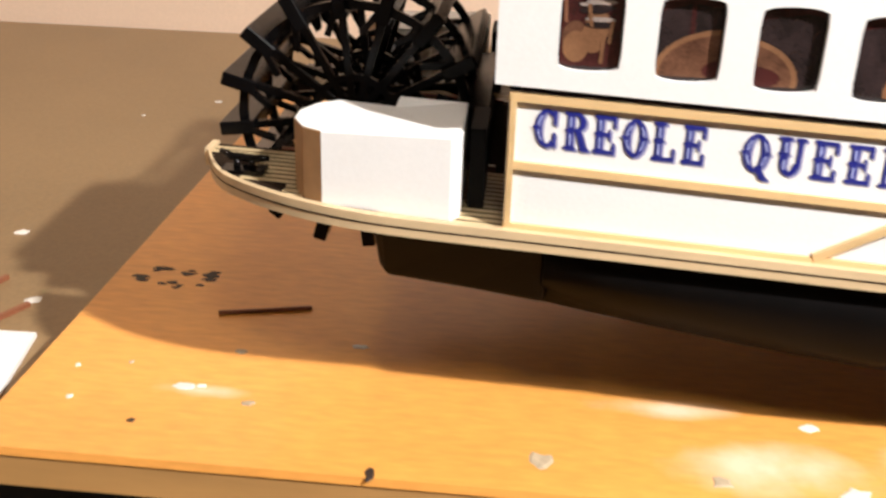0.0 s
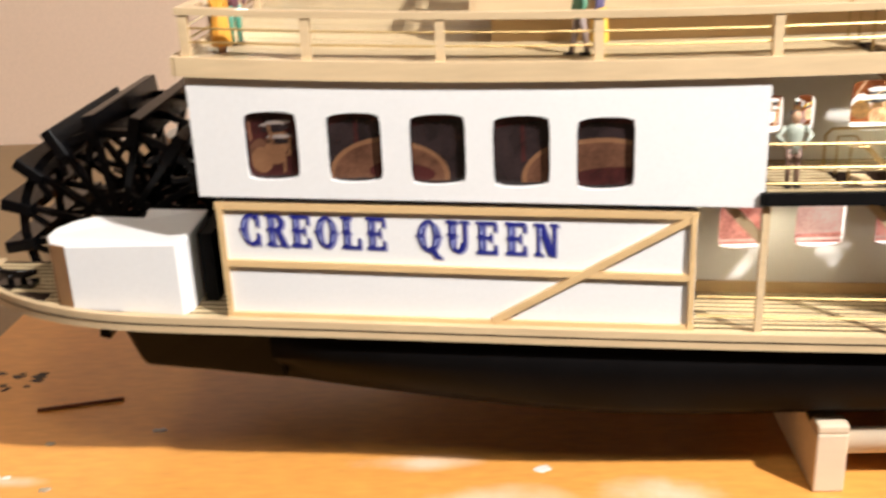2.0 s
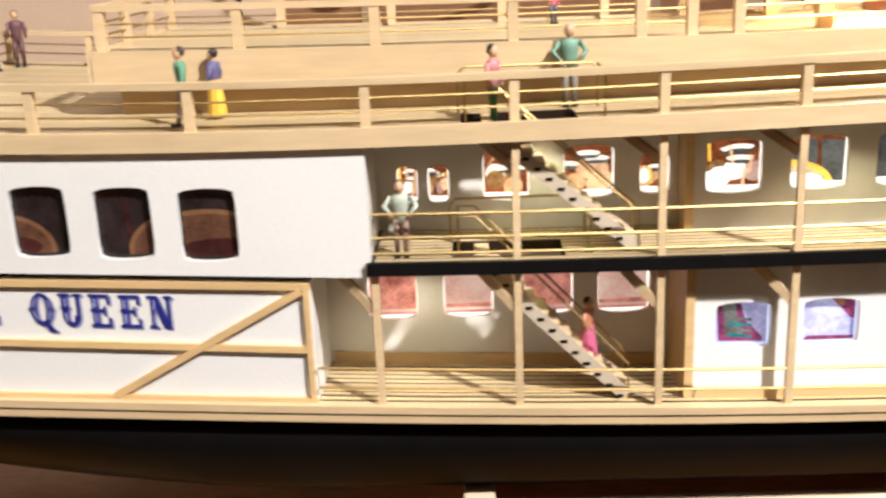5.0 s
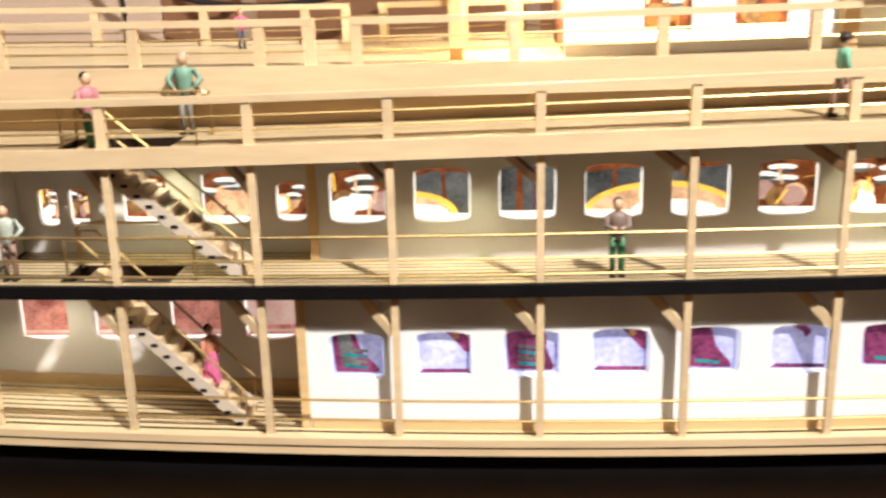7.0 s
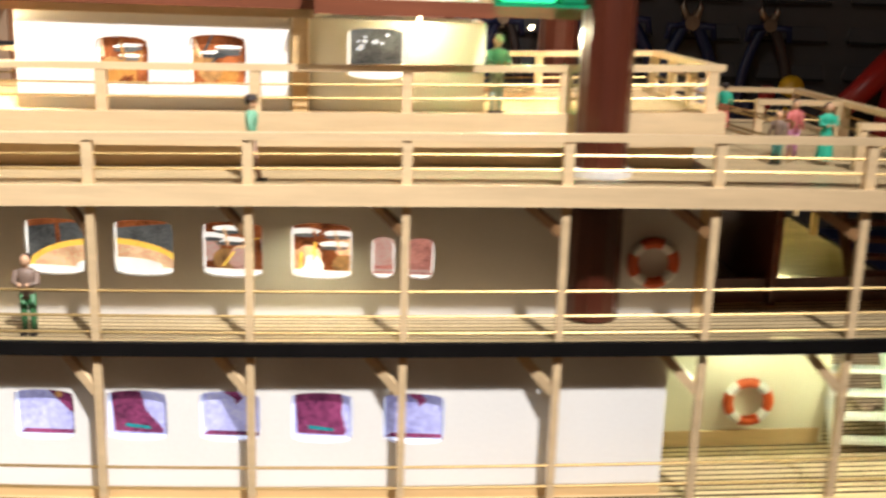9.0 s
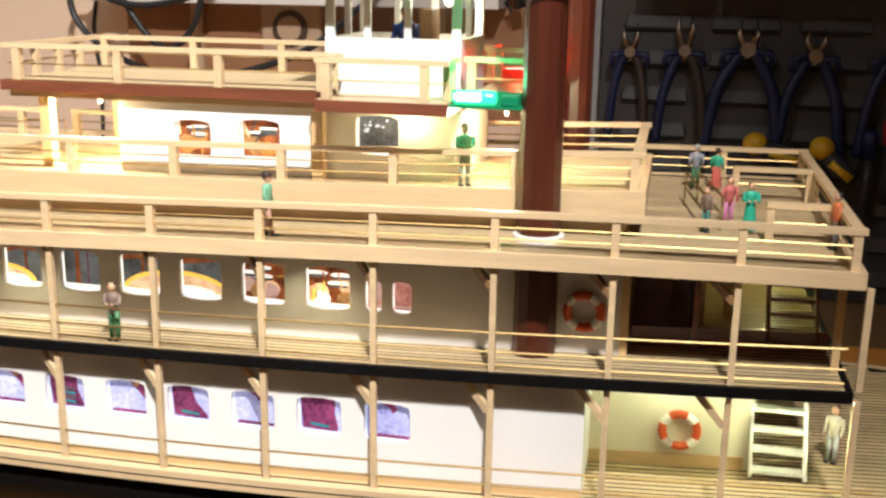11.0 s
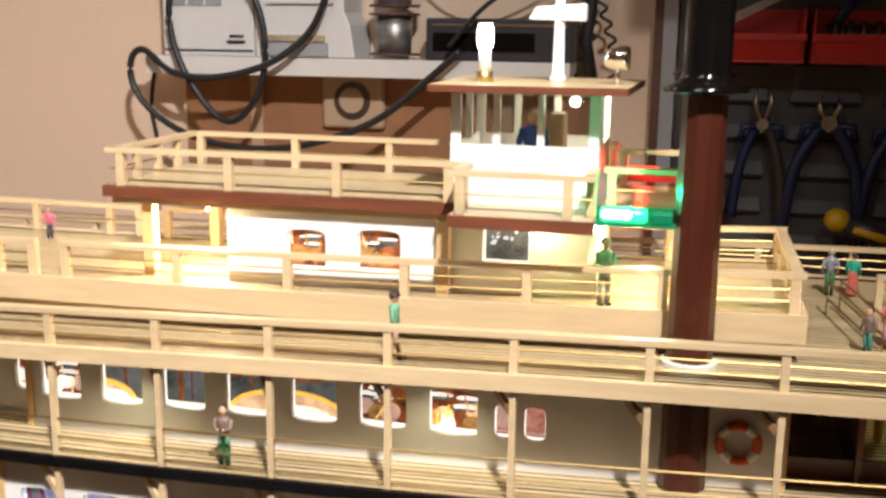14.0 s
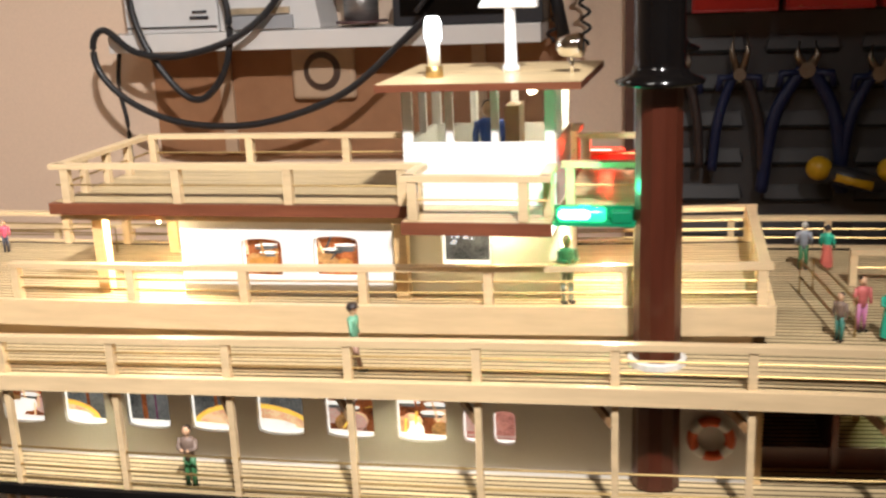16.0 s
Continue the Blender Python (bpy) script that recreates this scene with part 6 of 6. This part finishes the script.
bm = bmesh.new()
tube(bm, [(0.462, YB - 0.06, 0.48), (0.475, YB - 0.06, 0.42), (0.468, YB - 0.06, 0.36), (0.478, YB - 0.06, 0.31)], 0.008, 8)
solo("thick_cable", bm, cable, "thick black cable hanging on the wall", "cable")
stile = mat("grey_brown_stile", (0.20, 0.13, 0.09), 0.5, scale=60, var=0.15, stretch=(1, 1, 0.1))
for x0, x1, m in ((0.551, 0.562, darkbrown), (0.5625, 0.580, devgrey)):
    bm = bmesh.new()
    box(bm, x0, x1, YB - 0.03, YB - 0.001, -0.032, 1.0)
    solo("trim_stile", bm, m, "narrow upright trim strip on the wall", "trim", kind="structure")

# the shelf hangs above the top rail of the boat
ON_SHELF = {"back_board": 0, "trim_beam": 0, "wall_shelf": 0, "power_supply": 0, "charger_unit": 0, "solder_spool": 0.012, "radio_set": 0.006, "wall_socket": -0.011, "cable": 0, "coiled_cord": 0, "thick_cable": 0}
for ob in list(bpy.data.objects):
    if ob.parent is None and ob.name.split(".")[0] in ON_SHELF:
        ob.location.x += ON_SHELF[ob.name.split(".")[0]]
        ob.location.z += 0.035

# tool panel
panel = thing("tool_rack", (1.05, YB - 0.02, -0.032), "dark grey louvred tool rack on the wall", "tool rack")
bm = bmesh.new()
box(bm, 0.583, 1.62, YB - 0.02, YB - 0.001, -0.03, 0.85)
part("sheet", bm, panelgrey, panel)
for r in range(9):
    for c in range(9):
        x0, z0 = 0.612 + c * 0.1105, -0.005 + r * 0.047
        bm = bmesh.new()
        hexa(bm, [(x0, YB - 0.0275, z0), (x0 + 0.085, YB - 0.0275, z0), (x0 + 0.088, YB - 0.0202, z0 + 0.001), (x0 - 0.003, YB - 0.0202, z0 + 0.001), (x0 + 0.004, YB - 0.0215, z0 + 0.015), (x0 + 0.081, YB - 0.0215, z0 + 0.015), (x0 + 0.083, YB - 0.0202, z0 + 0.017), (x0 + 0.002, YB - 0.0202, z0 + 0.017)])
        lv = part("louvre", bm, panelgrey, panel)
# near-black strips that paint in the shade under each louvre
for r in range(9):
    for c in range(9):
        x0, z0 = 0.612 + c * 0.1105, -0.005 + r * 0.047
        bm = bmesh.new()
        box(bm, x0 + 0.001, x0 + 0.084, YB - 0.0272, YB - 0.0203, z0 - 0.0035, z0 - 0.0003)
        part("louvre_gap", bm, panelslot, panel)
# unseen block, added to shade the upper part of the tool rack
hood = thing("shade_block", (1.1, 0.8, 0.6), "unseen dark block added above the tool panel to shade it", "cupboard")
bm = bmesh.new()
box(bm, 0.60, 1.9, 0.5, YB - 0.021, 0.62, 1.2)
part("body", bm, darkbrown, hood)


def bin_box(x0, x1, z0, h, depth, label):
    t = thing("storage_bin", ((x0 + x1) / 2, YB - 0.06, z0), label, "storage bin", "red bins on the tool panel")
    y1, y0 = YB - 0.0277, YB - 0.0277 - depth
    bm = bmesh.new()
    w = 0.003
    box(bm, x0, x1, y0, y1, z0, z0 + w)
    box(bm, x0, x0 + w, y0, y1, z0 + w, z0 + h)
    box(bm, x1 - w, x1, y0, y1, z0 + w, z0 + h)
    box(bm, x0 + w, x1 - w, y1 - w, y1, z0 + w, z0 + h)
    hexa(bm, [(x0 + w, y0, z0 + w), (x1 - w, y0, z0 + w), (x1 - w, y0 + w, z0 + w), (x0 + w, y0 + w, z0 + w), (x0 + w, y0 - 0.008, z0 + h * 0.42), (x1 - w, y0 - 0.008, z0 + h * 0.42), (x1 - w, y0 - 0.005, z0 + h * 0.42), (x0 + w, y0 - 0.005, z0 + h * 0.42)])
    soft(part("tub", bm, redplastic, t), 0.001)
    bm = bmesh.new()
    box(bm, x0 - 0.001, x1 + 0.001, y0 - 0.0095, y0 - 0.0045, z0 + h * 0.42, z0 + h * 0.55)
    part("lip", bm, redplastic, t)
    return y0


for k in range(5):
    x0 = 0.632 + 0.1065 * k
    bin_box(x0, x0 + 0.098, 0.372, 0.064, 0.055, "red plastic storage bin hooked on the tool panel")
bm = bmesh.new()
beam(bm, (0.645, YB - 0.075, 0.4235), (0.70, YB - 0.07, 0.452), 0.008, 0.01)
beam(bm, (0.70, YB - 0.07, 0.452), (0.80, YB - 0.06, 0.51), 0.002, 0.002)
solo("craft_knife", bm, steel, "steel craft knife lying across a red bin", "knife")
bm = bmesh.new()
for i in range(9):
    tube(bm, [(0.755 + 0.008 * i, YB - 0.08 + 0.004 * (i % 3), 0.3755), (0.757 + 0.008 * i, YB - 0.07, 0.418 + 0.004 * (i % 2))], 0.004, 8)
solo("metal_fittings", bm, steel, "heap of shiny metal fittings in a red bin", "fittings", kind="stuff")
bm = bmesh.new()
tube(bm, [(0.742, YB - 0.06, 0.376), (0.80, YB - 0.06, 0.475)], 0.006, 10)
solo("screwdriver", bm, bluegrip, "blue-handled tool standing in a red bin", "screwdriver")


jawsteel = mat("tarnished_steel", (0.30, 0.25, 0.2), 0.4, 1.0, scale=200, var=0.2)


def pliers(x, z, spread_, label, scale=1.0, nose=0.03):
    """Pliers hung head up, jaws a little open."""
    y = YB - 0.05
    t = thing("pliers", (x, y, z - 0.1), label, "pliers", "pliers on the tool panel")
    k = scale
    for s in (-1, 1):
        bm = bmesh.new()
        tube(bm, [(x + s * 0.0035 * k, y, z + 0.004), (x + s * 0.010 * k, y, z + nose * 0.55), (x + s * 0.0075 * k, y, z + nose)], [0.0056 * k, 0.0036 * k, 0.0013 * k], 8)
        part("jaw", bm, jawsteel, t)
        bm = bmesh.new()
        tube(bm, smooth_path([(x + s * 0.004 * k, y, z), (x + s * 0.014 * k, y, z - 0.018), (x + s * (0.016 + spread_ * 0.55) * k, y - 0.002, z - 0.06), (x + s * (0.014 + spread_) * k, y - 0.002, z - 0.125 * k)], 5), 0.0066 * k, 8)
        part("grip", bm, bluegrip if s * (1 if x * 100 % 2 > 1 else -1) > 0 or scale > 1.05 else blackgrip, t, "blue plastic grip" if s > 0 else "")
        bm = bmesh.new()
        tube(bm, [(x + s * 0.006 * k, y - 0.004, z - 0.003), (x + s * 0.024 * k, y - 0.004, z - 0.004), (x + s * 0.026 * k, y - 0.004, z - 0.02)], [0.004, 0.005, 0.004], 8)
        part("guard", bm, bluegrip, t)
    bm = bmesh.new()
    tube(bm, [(x, y - 0.009, z), (x, y + 0.007, z)], 0.008 * k, 14)
    part("pivot", bm, jawsteel, t)
    bm = bmesh.new()
    box(bm, x - 0.004, x + 0.004, y + 0.007, YB - 0.021, z - 0.012, z - 0.006)
    part("hook", bm, steel, t)


pliers(0.621, 0.293, 0.012, "small long-nosed pliers with blue grips hung on the panel", 0.9, 0.036)
pliers(0.690, 0.296, 0.018, "long-nosed pliers with blue and brown grips hung on the panel", 0.95, 0.05)
pliers(0.768, 0.300, 0.026, "large cutting pliers with blue grips hung on the panel", 1.2, 0.034)
pliers(0.850, 0.294, 0.022, "combination pliers with blue grips hung on the panel", 1.1, 0.034)
pliers(0.945, 0.294, 0.02, "side cutters with blue grips hung on the panel", 1.0, 0.03)


def clamp(x, z, dx, dz, label):
    y = YB - 0.075
    t = thing("spring_clamp", (x, y, z - 0.03), label, "clamp", "yellow clamps on the tool panel")
    bm = bmesh.new()
    ball(bm, (x, y, z), 0.0155, n=12, sz=0.95)
    part("knob", bm, yellowp, t)
    bm = bmesh.new()
    tube(bm, [(x + dx * 0.01, y, z + dz * 0.01), (x + dx * 0.04, y, z + dz * 0.03), (x + dx * 0.075, y, z + dz * 0.05)], [0.011, 0.013, 0.009], 10)
    part("handle", bm, devdark, t)
    bm = bmesh.new()
    tube(bm, [(x + dx * 0.018, y - 0.009, z + dz * 0.02), (x + dx * 0.06, y - 0.009, z + dz * 0.045)], [0.005, 0.006], 8)
    part("grip_inlay", bm, yellowp, t)
    bm = bmesh.new()
    box(bm, x + dx * 0.04 - 0.004, x + dx * 0.04 + 0.004, y + 0.006, YB - 0.021, z + dz * 0.03 - 0.003, z + dz * 0.03 + 0.003)
    part("hook", bm, steel, t)


clamp(0.785, 0.184, 1, -0.45, "spring clamp with yellow round ends and black body")
clamp(0.866, 0.182, 0.6, -0.8, "spring clamp with yellow round ends and black body")
clamp(0.972, 0.222, -0.35, -1.2, "upright clamp with yellow end and black body")
for x, z, m, lab in ((0.925, 0.205, bluegrip, "screwdriver with a bright blue handle"), (0.948, 0.222, redplastic, "screwdriver with a red handle end")):
    t = thing("screwdriver", (x, YB - 0.06, z - 0.1), lab, "screwdriver", "screwdrivers on the tool panel")
    bm = bmesh.new()
    tube(bm, [(x, YB - 0.06, z - 0.035), (x, YB - 0.06, z - 0.008), (x, YB - 0.06, z)], [0.008, 0.0105, 0.007], 12)
    part("handle", bm, m, t)
    bm = bmesh.new()
    tube(bm, [(x, YB - 0.06, z - 0.11), (x, YB - 0.06, z - 0.036)], 0.0065, 10)
    part("shaft", bm, devdark, t)
    bm = bmesh.new()
    box(bm, x - 0.004, x + 0.004, YB - 0.055, YB - 0.021, z - 0.05, z - 0.044)
    part("hook", bm, steel, t)
gun = thing("glue_gun", (1.1, YB - 0.07, 0.1), "red hand tool with crossed arms hung on the panel", "hand tool")
for a, b in (((1.015, 0.175), (1.105, 0.268)), ((1.105, 0.268), (1.085, 0.10))):
    bm = bmesh.new()
    tube(bm, [(a[0], YB - 0.07, a[1]), ((a[0] + b[0]) / 2, YB - 0.072, (a[1] + b[1]) / 2), (b[0], YB - 0.07, b[1])], [0.012, 0.015, 0.018], 10)
    part("arm", bm, redplastic, gun)
bm = bmesh.new()
box(bm, 1.10, 1.108, YB - 0.06, YB - 0.021, 0.25, 0.258)
part("hook", bm, steel, gun)
for x0, x1, z1, m, nm, lab in ((0.99, 1.13, 0.045, bluegrip, "tool_box", "dark blue box of tools standing on the bench"), (1.16, 1.2, 0.115, redplastic, "red_can", "red can standing on the bench"), (1.135, 1.155, 0.2, devdark, "upright_tool", "black tool with blue end standing on the bench")):
    bm = bmesh.new()
    box(bm, x0, x1, YB - 0.12, YB - 0.05, -0.032, z1)
    soft(solo(nm, bm, m, lab, nm.replace("_", " ")), 0.006, 3)
yc = thing("yellow_case", (1.02, 0.43, 0.0), "yellow-green plastic case on the bench", "case")
bm = bmesh.new()
box(bm, 0.93, 1.12, 0.36, 0.5, 0.0, 0.075)
soft(part("body", bm, mat("yellow_green_plastic", (0.20, 0.18, 0.012), 0.4), yc), 0.006, 3)
bm = bmesh.new()
box(bm, 0.935, 1.115, 0.365, 0.495, 0.0752, 0.082)
soft(part("lid", bm, mat("yellow_green_lid", (0.18, 0.16, 0.012), 0.4), yc), 0.003)
# lamp that lights the bench, and unseen bodies added for the two fill lights
shade_m = mat("lamp_enamel", (0.5, 0.5, 0.48), 0.4)
tl = thing("workshop_lamp", (0.87, -0.78, 1.6), "enamelled work lamp hanging from the ceiling", "lamp")
bm = bmesh.new()
LX, LY, LZ = 0.85, -0.75, LAMP_Z
loft(bm, [[(LX + r * math.cos(6.28319 * i / 24), LY + r * math.sin(6.28319 * i / 24), LZ + z) for i in range(24)] for z, r in ((0.012, 0.085), (0.05, 0.075), (0.09, 0.03), (0.12, 0.02))], smooth=True)
part("shade", bm, shade_m, tl)
bm = bmesh.new()
tube(bm, [(LX, LY, LZ + 0.12), (LX, LY, 1.6)], 0.004, 8)
part("cord", bm, cable, tl)
for cx, cy, r in ((0.1, -0.9, 0.24), (-1.25, 0.5, 0.19)):
    cl = thing("ceiling_lamp", (cx, cy, 1.6), "unseen round white lamp body added above a fill light", "lamp", "ceiling lamps")
    bm = bmesh.new()
    tube(bm, [(cx, cy, 1.535), (cx, cy, 1.55), (cx, cy, 1.6)], [r, r + 0.02, r - 0.04], 28)
    part("body", bm, devwhite, cl)
